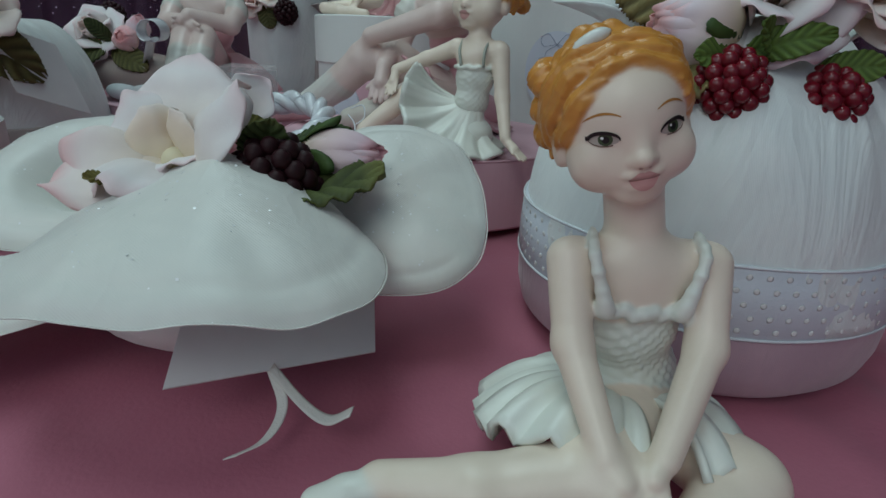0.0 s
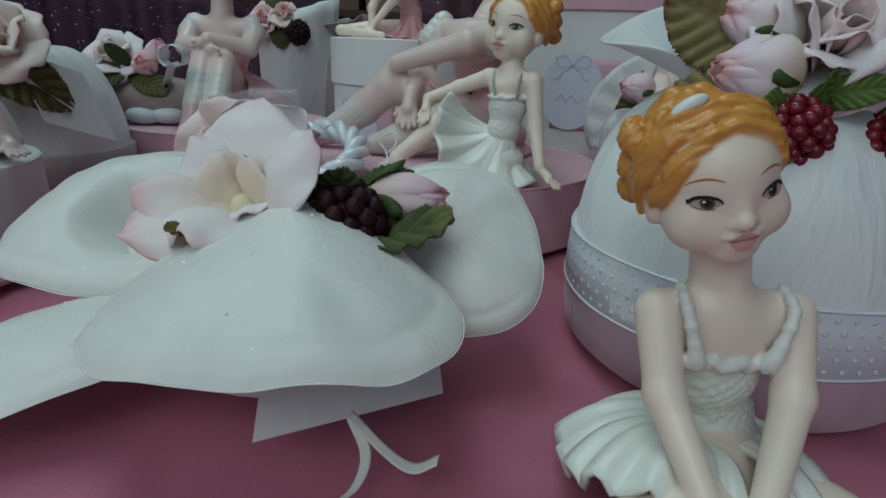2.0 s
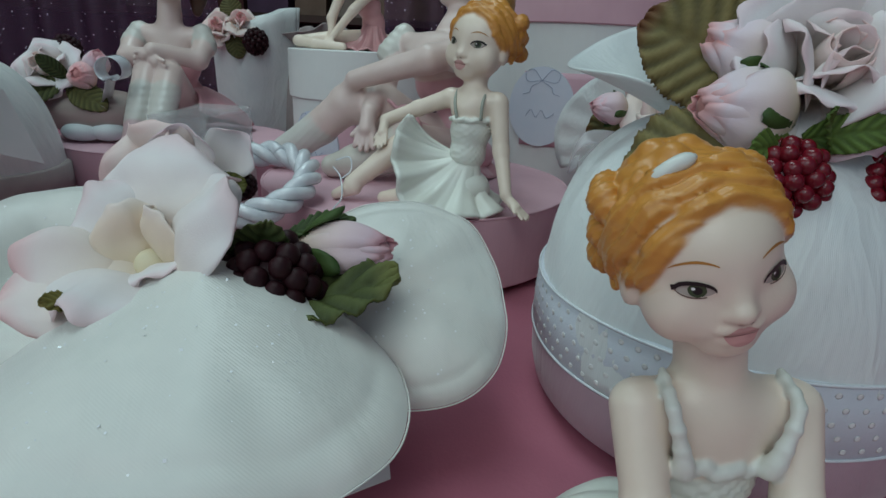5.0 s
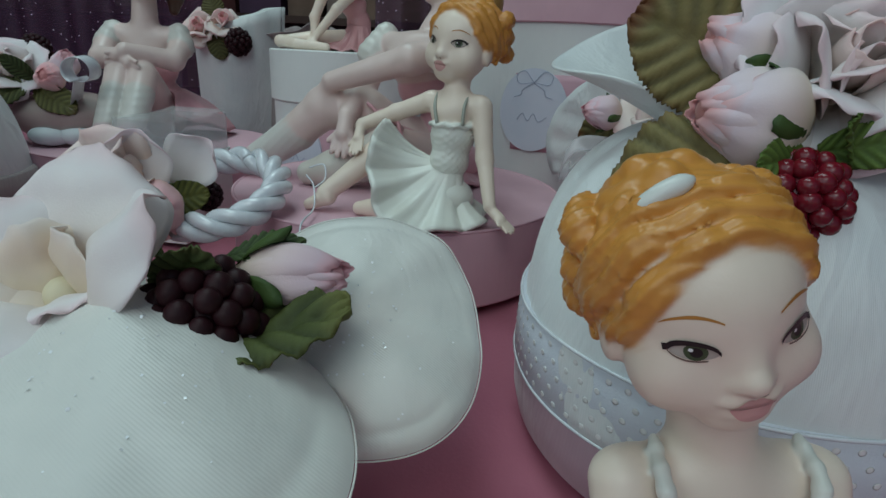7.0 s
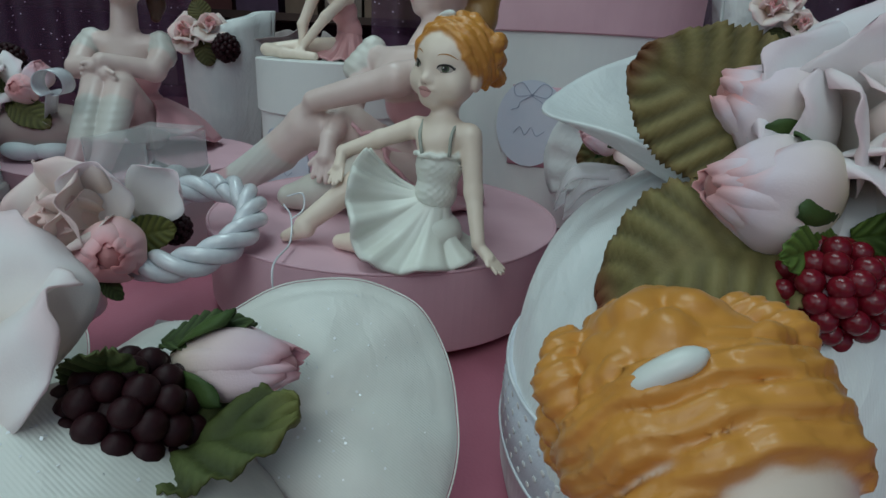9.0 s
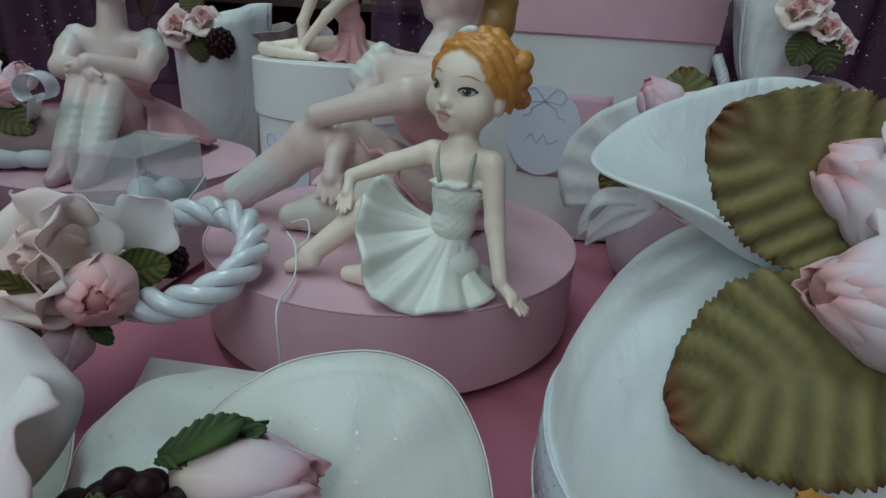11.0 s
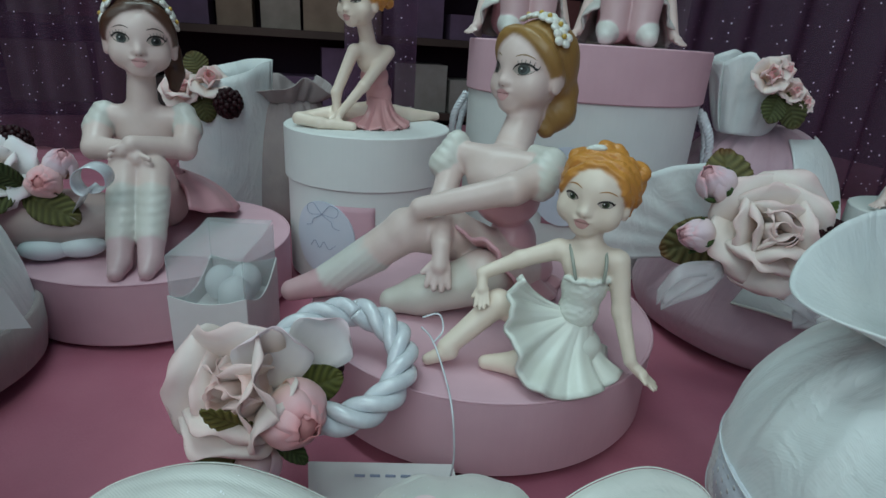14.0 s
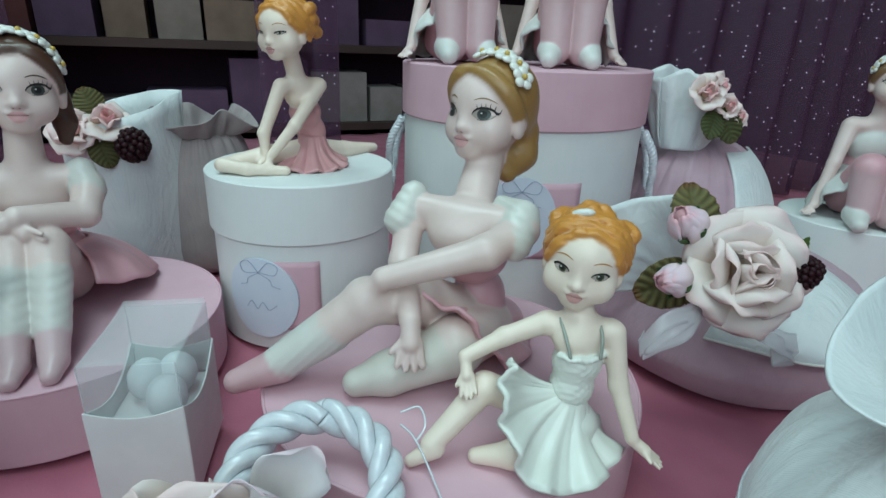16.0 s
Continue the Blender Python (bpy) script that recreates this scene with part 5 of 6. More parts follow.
def pouch(centre, radius, label, seed, colors, name="fabric_pouch", neck=(0.030, 0.100), belly=0.045, pleats=26, ruffle=0.0, squash=1.0):
    """A round cloth pouch: base, ribbon band, gathered body and an open frill above the neck."""
    base_mat, band_mat, body_mat = colors
    e = thing(name, (*centre, 0), label, "favour pouch", "favour pouches")
    rnd = random.Random(seed)
    wob = lambda a, z: 1 + 0.006 * math.sin(3 * a + seed) + 0.004 * math.sin(7 * a + z * 90)
    if base_mat:
        shell("base", *lathe([(0, 0.0), (radius * 0.90, 0.0), (radius * 0.955, 0.003), (radius * 0.985, 0.010), (radius * 0.998, 0.021), (radius * 0.99, 0.0225), (0, 0.0225)], 96, centre, wob), base_mat, e, "dusty pink cloth base of the pouch")
        z0 = 0.0225
    else:
        z0 = 0.0
    rn, zn = neck

    def gather(a, z):
        t = max(0.0, min(1.0, (z - belly) / (zn - belly)))
        fold = math.sin(pleats * a + 2.2 * math.sin(3 * a + seed)) + 0.5 * math.sin(pleats * 0.53 * a + 1.3)
        crease = 0.35 - abs(noise.noise(Vector((11 * math.cos(a) + 3 * z, 11 * math.sin(a), 14 * z + seed))))
        return wob(a, z) * (1 + 0.030 * t ** 1.2 * fold + 0.010 * math.sin(5 * a + 60 * z) + 0.050 * (0.22 + t) * crease * min(1, (z - z0) / 0.02))
    prof = []
    for i in range(26):
        t = i / 25
        z = z0 + (zn - z0) * (1 - (1 - t) ** 1.25)
        q = (z - z0) / (zn - z0)
        r = rn + (radius - rn) * (1 - q ** 2.6) ** 0.62
        if not base_mat:
            r *= 0.86 + 0.14 * min(1, (z / 0.02)) ** 0.5
        prof.append((r * 0.997, z))
    shell("bag_body", *lathe(([(0, z0)] if not base_mat else []) + prof + [(0, zn)], 200, centre, gather), body_mat, e)
    if band_mat:
        band = shell("ribbon_band", *lathe([(radius * 0.99, 0.0215), (radius * 1.004, 0.0222), (radius * 1.006, 0.032), (radius * 0.996, 0.0425), (radius * 0.98, 0.0430)], 96, centre, wob), band_mat, e, "sheer white ribbon band with polka dots")
        for z in (0.0222, 0.0425):
            a = np.linspace(0, 2 * math.pi, 161)[:-1]
            k = np.array([wob(x, z) for x in a]) * radius * (1.004 if z < 0.03 else 0.997)
            shell("ribbon_edge", *tube(np.stack([centre[0] + k * np.cos(a), centre[1] + k * np.sin(a), np.full(160, z)], 1), 0.0005, 5, True), CORD, band)
        dots = []
        for i in range(78):
            for j in range(5):
                a = 2 * math.pi * (i + 0.5 * (j % 2)) / 78
                z = 0.0248 + 0.0038 * j
                r = (radius * np.interp(z, (0.0222, 0.032, 0.0425), (1.004, 1.006, 0.996)) + 0.00014) * wob(a, z)
                A = axes_to((math.cos(a), math.sin(a), 0))
                dots.append(ball((centre[0] + r * math.cos(a), centre[1] + r * math.sin(a), z), (0.00085, 0.00085, 0.00006), 10, 4, A))
        tagged(shell("dots", *join(dots), PAPER, band), "white polka dots", kind="stuff")
    return e


def open_frill(parent, centre, rn, zn, edge, material, folds=9):
    """An open cloth frill over part of a neck: edge lists (degrees, radius, height) along its rim."""
    E = np.asarray(edge, float)
    n, m = 20, 170
    G = np.zeros((n, m, 3))
    deg = np.linspace(E[0, 0], E[-1, 0], m)
    smooth = spline(E, m)
    for j in range(m):
        d, re, ze = smooth[j]
        a = math.radians(d)
        for i in range(n):
            t = i / (n - 1)
            f = math.sin(folds * a + 1.6 * math.sin(2.3 * a)) + 0.5 * math.sin(folds * 2.1 * a)
            r = rn + (re - rn) * t ** 0.8 + 0.0016 * f * math.sin(math.pi * min(1, t * 0.9)) * (1 - 0.5 * t)
            z = zn + (ze - zn) * t ** 1.25 + 0.0035 * math.sin(math.pi * t) * math.sin(2.7 * a + 1) + 0.0012 * f * t * (1 - t) * 3
            G[i, j] = (centre[0] + r * math.cos(a), centre[1] + r * math.sin(a), z)
    return shell("frill", *sheet(G, 0.0008), material, parent, "open gathered cloth frill")


def frill(parent, centre, rn, zn, height, flare, material, seed, waves=7):
    """The open cloth frill above a tied neck."""
    G = np.zeros((16, 160, 3))
    for i in range(16):
        t = i / 15
        for j in range(160):
            a = 2 * math.pi * j / 159
            w = math.sin(waves * a + seed) + 0.45 * math.sin(waves * 1.7 * a + 2 * seed)
            if j == 159:
                a = 2 * math.pi
                w = math.sin(seed) + 0.45 * math.sin(2 * seed)
            fold = math.sin(waves * 4.3 * a + 2.0 * math.sin(2 * a)) if j < 159 else math.sin(0.0)
            r = rn * 0.9 + flare * t ** 0.75 * (1 + 0.30 * w) + 0.0022 * fold * math.sin(math.pi * t)
            G[i, j] = (centre[0] + r * math.cos(a), centre[1] + r * math.sin(a), zn - 0.002 + height * (t ** 1.35) * (1 - 0.30 * w) - height * 0.18 * t ** 4)
    G[:, 159] = G[:, 0]
    return shell("frill", *sheet(G, 0.0007), material, parent, "open gathered cloth frill")

build_setting()
organza("organza_curtain", -0.92, -0.30, 0.95, 1.2, 1.0, "sheer purple organza curtain with silver glitter, hanging in folds")
organza("organza_curtain", -0.045, 0.04, 0.80, 1.2, 2.0, "narrow sheer purple organza strip hanging behind the boxes")
organza("organza_curtain", 0.30, 0.90, 0.66, 1.2, 3.0, "sheer purple organza curtain with silver glitter, hanging in folds")

# ---- boxes, lids ----
LID_B, LID_E, BOX_W, BOX_T = (-0.0061, 0.3530), (-0.1934, 0.4790), (-0.0500, 0.5130), (0.1360, 0.5430)
round_lid("round_pink_lid", LID_B, 0.0905, 0.0380, PINKCARD, "round dusty pink card lid lying on the tissue as a stand")
round_lid("round_pink_lid", LID_E, 0.0845, 0.0380, PINKCARD, "round dusty pink card lid carrying the brown-haired ballerina")
wbox = hat_box(BOX_W, 0.0612, 0.1085, 0.0370, WHITECARD, WHITECARD, "round white card gift box with lid and oval tag")
box_tag(wbox, BOX_W, 0.0590, math.radians(-127), 0.036, (0.046, 0.046, 0.014, 0.002), (0.024, 0.027))
tbox = hat_box(BOX_T, 0.0985, 0.1740, 0.0390, WHITECARD, PINKCARD, "tall round white gift box with pink lid and cord handles")
box_tag(tbox, BOX_T, 0.0963, math.radians(-118), 0.074, (0.058, 0.056, 0.014, -0.002), (0.026, 0.030))
for sgn, ang in ((1, -32), (-1, 148)):
    a = math.radians(ang)
    d = np.array((math.cos(a), math.sin(a), 0))
    t = np.array((-d[1], d[0], 0))
    c = np.array((*BOX_T, 0)) + d * 0.0985
    line = spline([c + t * -0.012 + (0, 0, 0.128), c + d * 0.010 + t * -0.014 + (0, 0, 0.105), c + d * 0.013 + (0, 0, 0.062), c + d * 0.010 + t * 0.014 + (0, 0, 0.105), c + t * 0.012 + (0, 0, 0.128)], 90)
    V, F = join([tube(s, 0.0019, 7) for s in cord_strands(line, 0.0032, 3, 700.0)])
    shell("cord_handle", V, F, CORD, tbox, "twisted white cord handle")

# ---- figurines ----
seated_girl_leaning((0.045, 0.105, 0))
seated_girl_on_lid((0.010, 0.287, 0.038))
large_ballerina((0.015, 0.370, 0.038))
hugging_ballerina((-0.193, 0.490, 0.038))
pink_girl((-0.045, 0.512, 0.1085))
crouching_ballerina((0.080, 0.560, 0.1740), -12)
crouching_ballerina((0.158, 0.525, 0.1740), -28)

# ---- flower cushion in front ----
def cushion_petal(parent, foot, tip, width, lift, thick, dent, seed, sag=0.0, face=(0, 0, 1), peak=0.0):
    """One stuffed petal between foot and tip, with a seam round its edge."""
    f, t = np.asarray(foot, float), np.asarray(tip, float)
    z = t - f
    L = np.linalg.norm(z)
    z = z / L
    up = unit(np.asarray(face, float) - z * (np.asarray(face, float) @ z))
    x = np.cross(z, up)
    n, m = 40, 140
    edge = []
    for j in range(m):
        a = 2 * math.pi * j / m
        cs, sn = math.cos(a), math.sin(a)
        v = 0.5 - 0.5 * math.copysign(abs(cs) ** 0.85, cs)
        u = math.copysign(abs(sn) ** 0.85, sn)
        edge.append((u * width * (0.80 + 0.26 * v - 0.06 * v * v), v))
    top, bot = [], []
    V, F = [], []
    for sgn in (1, -1):
        for i in range(n + 1):
            q = i / n
            for u0, v0 in edge:
                uu, vv = u0 * q, 0.52 + (v0 - 0.52) * q
                dome = 0.62 * (1 - q ** 2.4) ** 0.55 + 0.38 * (1 - q ** 1.5)
                d = dent * math.exp(-((vv - 0.45) ** 2 / 0.030 + (uu / width) ** 2 / 0.16))
                wr = 0.0030 * noise.noise(Vector((uu * 26 + seed * 3.1, vv * 2.2, seed * 1.7))) + 0.0008 * noise.noise(Vector((uu * 80, vv * 6, seed)))
                hgt = sgn * thick * dome * (1.0 if sgn > 0 else 0.50) - (d if sgn > 0 else 0) + wr * dome
                rim = 0.5 + 0.8 * noise.noise(Vector((u0 / width * 1.7, v0 * 2.6, seed * 4.1)))
                hgt -= sgn * 0.0009 * max(rim, 0) * math.exp(-((q - 0.88 + 0.05 * rim) / 0.035) ** 2)
                hgt += peak * max(0, 1 - abs(uu / width) * 1.05) ** 1.2 * math.exp(-((vv - 0.22) / 0.30) ** 2) * min(1, (1 - q) * 4)
                hgt += 0.0016 * math.sin(u0 / width * 9 + seed) * q ** 4 * noise.noise(Vector((u0 / width * 2.2, v0 * 3.5, seed * 5.7)))
                wr += 0.0042 * q ** 3 * (1 - q) * 4 * noise.noise(Vector((u0 / width * 3.4, v0 * 6.5, seed * 2.3)))
                bend = lift * math.sin(math.pi * vv) - sag * (uu / width) ** 2
                V.append(f + x * uu + z * L * vv + up * (hgt + bend + 0.0022 * q * q * noise.noise(Vector((u0 / width * 2.6, v0 * 4.5, seed * 2.3)))))
    k = (n + 1) * m
    for s in (0, 1):
        for i in range(n):
            for j in range(m):
                quad = (s * k + i * m + j, s * k + (i + 1) * m + j, s * k + (i + 1) * m + (j + 1) % m, s * k + i * m + (j + 1) % m)
                F.append(quad if s == 0 else quad[::-1])
    body = shell("petal_pad", V, F, SATIN, parent)
    rnd = random.Random(seed * 7)
    pick = [(rnd.randrange(5, 33), rnd.randrange(m)) for _ in range(130)]
    pick = [(i, j) for i, j in pick if noise.noise(Vector((i * 0.22, j * 0.16, seed))) > -0.12]
    P = [np.asarray(V[i * m + j]) * (1 - q) + np.asarray(V[(i + 1) * m + (j + 1) % m]) * q for i, j in pick for q in (rnd.random(),)]
    Nn = [unit(np.cross(np.asarray(V[(i + 1) * m + j]) - np.asarray(V[i * m + j]), np.asarray(V[i * m + (j + 1) % m]) - np.asarray(V[i * m + j]))) for i, j in pick]
    flakes(body, P, [v if v @ up > 0 else -v for v in Nn], seed)
    ring = np.array(V[n * m:(n + 1) * m])
    out = ring - ring.mean(0)
    ring = ring + out / np.linalg.norm(out, axis=1)[:, None] * 0.0004
    shell("seam", *tube(ring, 0.00022, 6, True), SATIN, body, "stitched seam edge")
    return body


cushion = thing("flower_cushion", (-0.065, 0.165, 0), "white satin flower-shaped cushion with glitter, silk flower and berry on top", "cushion")
shell("core", *ball((-0.068, 0.168, 0.016), (0.044, 0.040, 0.018), 32, 16), SATIN, cushion, "stuffed round middle of the cushion")
cushion_petal(cushion, (-0.061, 0.176, 0.035), (-0.057, 0.094, 0.038), 0.050, 0.006, 0.0120, 0.0, 1, 0.008, (0, 0, 1), 0.0100)
cushion_petal(cushion, (-0.052, 0.176, 0.035), (0.017, 0.178, 0.039), 0.036, 0.004, 0.0110, 0.0, 2, -0.003, (-0.05, -0.64, 0.76))
cushion_petal(cushion, (-0.078, 0.178, 0.034), (-0.172, 0.208, 0.038), 0.042, 0.004, 0.0160, 0.036, 3, -0.003, (0.10, -0.42, 0.90))
cushion_petal(cushion, (-0.082, 0.164, 0.024), (-0.166, 0.124, 0.009), 0.030, 0.003, 0.0075, 0.0, 4, 0.002)
cushion_petal(cushion, (-0.062, 0.180, 0.030), (-0.050, 0.247, 0.022), 0.030, 0.004, 0.0085, 0.004, 5, 0.0)


def loose_flower(parent, centre, petals, color_sets, seed, label):
    """An open cloth flower of few large, crumpled petals: each has a direction, the side its hollow faces, length, half width and cup."""
    c = np.asarray(centre, float)
    heart = ball(c, (0.0042, 0.0042, 0.0042), 16, 10)
    flower = shell("silk_flower", *heart, PETAL, parent, label, True, np.tile((0.93, 0.84, 0.60), (len(heart[0]), 1)))
    for i, (way, face, L, half, cup, curl, tone) in enumerate(petals):
        G = petal_grid(L, half, cup, curl, 0.05, seed * 13 + i, 22)
        for u in range(22):
            for v in range(22):
                k = G[u, v]
                crease = 0.4 - abs(noise.noise(Vector((k[0] / L * 5, k[2] / L * 2.2, seed + i * 3.7))))
                k[1] += L * (0.07 * noise.noise(Vector((k[0] / L * 3, k[2] / L * 3, seed + i))) + 0.05 * crease * (u / 21))
                k[2] += L * 0.06 * (u / 21) ** 2 * noise.noise(Vector((k[0] / L * 7, i * 1.3, seed)))
        z = unit(way)
        y = -np.asarray(face, float)
        y = unit(y - z * (y @ z))
        G = place_grid(G, c - z * 0.002, np.array([np.cross(y, z), y, z]))
        shell("petal", *sheet(G, 0.0004), PETAL, flower, "", True, tint(G, *color_sets[tone]))
    return flower


loose_flower(cushion, (-0.0765, 0.158, 0.0565), (
    ((0.62, -0.22, 0.74), (-0.70, -0.45, 0.50), 0.036, 0.0165, 0.28, 0.04, 0),
    ((0.02, 0.45, 0.90), (-0.10, -0.90, 0.30), 0.038, 0.0185, 0.25, 0.08, 0),
    ((-0.60, 0.30, 0.72), (0.30, -0.75, 0.50), 0.029, 0.0145, 0.35, 0.05, 0),
    ((-0.92, -0.20, 0.26), (0.25, -0.45, 0.85), 0.032, 0.0155, 0.35, 0.10, 1),
    ((-0.86, -0.48, 0.02), (-0.10, -0.50, 0.86), 0.036, 0.0150, 0.20, 0.12, 1),
    ((-0.25, -0.92, 0.12), (0.05, -0.10, 0.99), 0.027, 0.0185, 0.22, 0.14, 0),
    ((0.40, -0.80, 0.30), (-0.30, 0.10, 0.94), 0.016, 0.0110, 0.30, 0.06, 0),
    ((0.12, -0.05, 0.98), (-0.60, -0.70, 0.20), 0.018, 0.0090, 0.40, -0.10, 2),
    ((-0.40, 0.10, 0.90), (0.50, -0.80, 0.20), 0.020, 0.0095, 0.40, -0.05, 2)),
    (WHITEPINK, ((0.95, 0.82, 0.64), (0.95, 0.86, 0.84), (0.94, 0.62, 0.62)), ((0.95, 0.84, 0.60), (0.95, 0.82, 0.70), (0.95, 0.86, 0.82))), 11, "open white and blush silk flower with creased petals")
berry(cushion, (-0.0465, 0.1545, 0.0520), 0.0132, DARKBERRY, 3, True, "dark dried blackberry")
leaf(cushion, (-0.067, 0.1470, 0.0500), (-0.015, 0.1520, 0.0580), (0.05, -0.12, 0.99), 0.0125, 2, (0.10, 0.12, 0.035), (0.20, 0.20, 0.06), 0.05, -0.10)
leaf(cushion, (-0.052, 0.160, 0.054), (-0.046, 0.150, 0.071), (0.2, -0.7, 0.3), 0.008, 7, (0.07, 0.10, 0.03), (0.12, 0.14, 0.05))
leaf(cushion, (-0.045, 0.167, 0.0625), (-0.027, 0.169, 0.0665), (0, -0.3, 0.9), 0.0048, 4, (0.08, 0.12, 0.04), (0.10, 0.14, 0.05))
leaf(cushion, (-0.083, 0.145, 0.052), (-0.089, 0.134, 0.057), (-0.3, -0.7, 0.5), 0.004, 5, (0.24, 0.20, 0.05), (0.26, 0.2, 0.06))
rosebud(cushion, (-0.042, 0.166, 0.058), (0.92, -0.05, 0.06), 0.026, LILAC, 8, True, "lilac pink silk rosebud", 0.31)

card = thing("paper_card", (-0.040, 0.122, 0.0), "blank white paper card with ribbon under the cushion", "card")
shell("sheet", *sheet(np.array([[(-0.0616 + 0.0455 * u - 0.004 * v, 0.106 + 0.0323 * u + 0.030 * v, 0.0145 - 0.0078 * u + 0.014 * v) for u in np.linspace(0, 1, 6)] for v in np.linspace(0, 1, 6)]), 0.0006), PAPER, card, smooth=False)
ribbon(card, [(-0.041, 0.121, 0.0115), (-0.036, 0.112, 0.0065), (-0.038, 0.104, 0.003), (-0.045, 0.099, 0.0015)], 0.0028, (1, 0.1, 0.3), PIPING, "ribbon", "narrow white satin ribbon tail")
ribbon(card, [(-0.041, 0.121, 0.0115), (-0.031, 0.112, 0.0075), (-0.024, 0.108, 0.006), (-0.018, 0.107, 0.0095)], 0.0030, (0.2, 0.9, 0.3), PIPING, "ribbon", "narrow white satin ribbon tail")

# ---- big pouch ----
SHEER = surface("sheer_ribbon", (0.62, 0.64, 0.69), (0.57, 0.59, 0.65), 0.5, 0.35, 60, 1600, 0.3)
P0 = (0.0935, 0.1880)
big = pouch(P0, 0.0620, "round white taffeta pouch with pink base, dotted ribbon, roses and berries", 2, (PINKCLOTH, SHEER, TAFFETA), "fabric_pouch", (0.024, 0.096), 0.05, 17)
open_frill(big, P0, 0.022, 0.0945, [(-50, 0.046, 0.122), (-10, 0.052, 0.126), (30, 0.048, 0.116), (65, 0.044, 0.124), (95, 0.043, 0.127), (130, 0.050, 0.120), (157, 0.060, 0.1085), (185, 0.046, 0.106), (212, 0.030, 0.100)], TAFFETA)
rose(big, (0.088, 0.160, 0.112), (-0.25, -0.85, 0.5), 0.0205, SNOW, BLUSH, 21, 0.75, 4, "large pale pink silk rose")
rose(big, (0.118, 0.162, 0.114), (0.35, -0.8, 0.5), 0.0205, BLUSH, BLUSH, 22, 0.75, 4, "large pale pink silk rose")
rosebud(big, (0.079, 0.158, 0.0985), (-0.85, 0.10, 0.10), 0.0235, BUDC, 23, True, "lilac silk rosebud with coral tip", 0.44)
rosebud(big, (0.080, 0.168, 0.1085), (-0.75, 0.28, 0.40), 0.021, BUDC, 24, True, "lilac and yellow silk rosebud", 0.42)
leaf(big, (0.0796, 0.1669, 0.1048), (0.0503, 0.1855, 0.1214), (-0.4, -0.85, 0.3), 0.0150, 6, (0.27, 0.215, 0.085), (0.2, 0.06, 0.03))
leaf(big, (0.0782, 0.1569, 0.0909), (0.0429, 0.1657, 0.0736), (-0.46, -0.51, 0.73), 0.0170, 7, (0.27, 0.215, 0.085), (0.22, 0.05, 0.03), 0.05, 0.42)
for i, (b, rr) in enumerate((((0.0755, 0.149, 0.0845), 0.0098), ((0.1025, 0.1500, 0.0812), 0.0100))):
    berry(big, b, rr, BERRY, 40 + i, True, "glossy deep red raspberry", 1.08, (0.1, -0.3, 1))
for i, (a, b) in enumerate((((0.078, 0.152, 0.093), (0.064, 0.146, 0.092)), ((0.080, 0.152, 0.094), (0.096, 0.142, 0.099)), ((0.100, 0.152, 0.090), (0.113, 0.144, 0.092)), ((0.078, 0.158, 0.080), (0.090, 0.146, 0.071)), ((0.074, 0.160, 0.084), (0.066, 0.150, 0.074)), ((0.088, 0.156, 0.093), (0.078, 0.143, 0.101)))):
    leaf(big, a, b, (-0.1, -0.9, 0.4), 0.0048, 50 + i, (0.13, 0.20, 0.04), (0.10, 0.16, 0.03), 0.03, 0.12, "small fresh green cloth leaf")

# ---- cord ring with flowers ----
ringc = np.array((-0.0865, 0.2905, 0.0470))
ua, va = unit((0.38, 0.85, 0.38)), unit((0.80, -0.52, -0.10))
va = unit(va - ua * (va @ ua))
wreath = thing("cord_ring", (-0.09, 0.275, 0.0), "twisted white silk cord ring with roses, leaning on pink lid", "favour ring")
circle = [ringc + 0.0260 * (math.cos(a) * ua + math.sin(a) * va) for a in np.linspace(0, 2 * math.pi, 181)]
for s in cord_strands(circle, 0.0068, 3, 5 / 0.026):
    shell("strand", *tube(s, 0.0030, 14), CORD, wreath)
for pts in ([(-0.049, 0.306, 0.056), (-0.042, 0.304, 0.058), (-0.041, 0.300, 0.052), (-0.046, 0.297, 0.048)], [(-0.050, 0.303, 0.053), (-0.046, 0.298, 0.049), (-0.044, 0.284, 0.042), (-0.046, 0.262, 0.040), (-0.045, 0.258, 0.022), (-0.046, 0.257, 0.012)]):
    shell("loose_thread", *tube(spline(pts, 40), 0.00042, 6), CORD, wreath, "thin white hanging thread")
rose(wreath, (-0.122, 0.272, 0.050), (-0.5, -0.75, 0.35), 0.026, BLUSH, ((0.95, 0.74, 0.58), (0.95, 0.76, 0.70), (0.95, 0.66, 0.62)), 31, 0.45, 3, "blush and peach silk rose")
G = place_grid(petal_grid(0.026, 0.013, 0.35, 0.1, 0.03, 5), (-0.102, 0.284, 0.052), axes_to((0.65, 0.0, 0.75), (0, -1, 0.2))[[0, 1, 2]])
shell("loose_petal", *sheet(G, 0.0003), PETAL, wreath, "single large white silk petal", True, tint(G, *SNOW))
G = place_grid(petal_grid(0.030, 0.014, 0.3, 0.1, 0.03, 6), (-0.112, 0.276, 0.048), axes_to((0.1, -0.1, 0.95), (0, -1, 0.1))[[0, 1, 2]])
shell("loose_petal", *sheet(G, 0.0003), PETAL, wreath, "single large white silk petal", True, tint(G, *SNOW))
rosebud(wreath, (-0.108, 0.270, 0.043), (0.35, -0.75, 0.15), 0.023, CORAL, 33, False, "bright coral silk rosebud", 0.52)
rosebud(wreath, (-0.118, 0.266, 0.030), (0.1, -0.6, -0.5), 0.018, LILAC, 34, False, "pale lilac silk rosebud", 0.45)
berry(wreath, (-0.091, 0.288, 0.0455), 0.0065, DARKBERRY, 35, False, "small dark red berry")
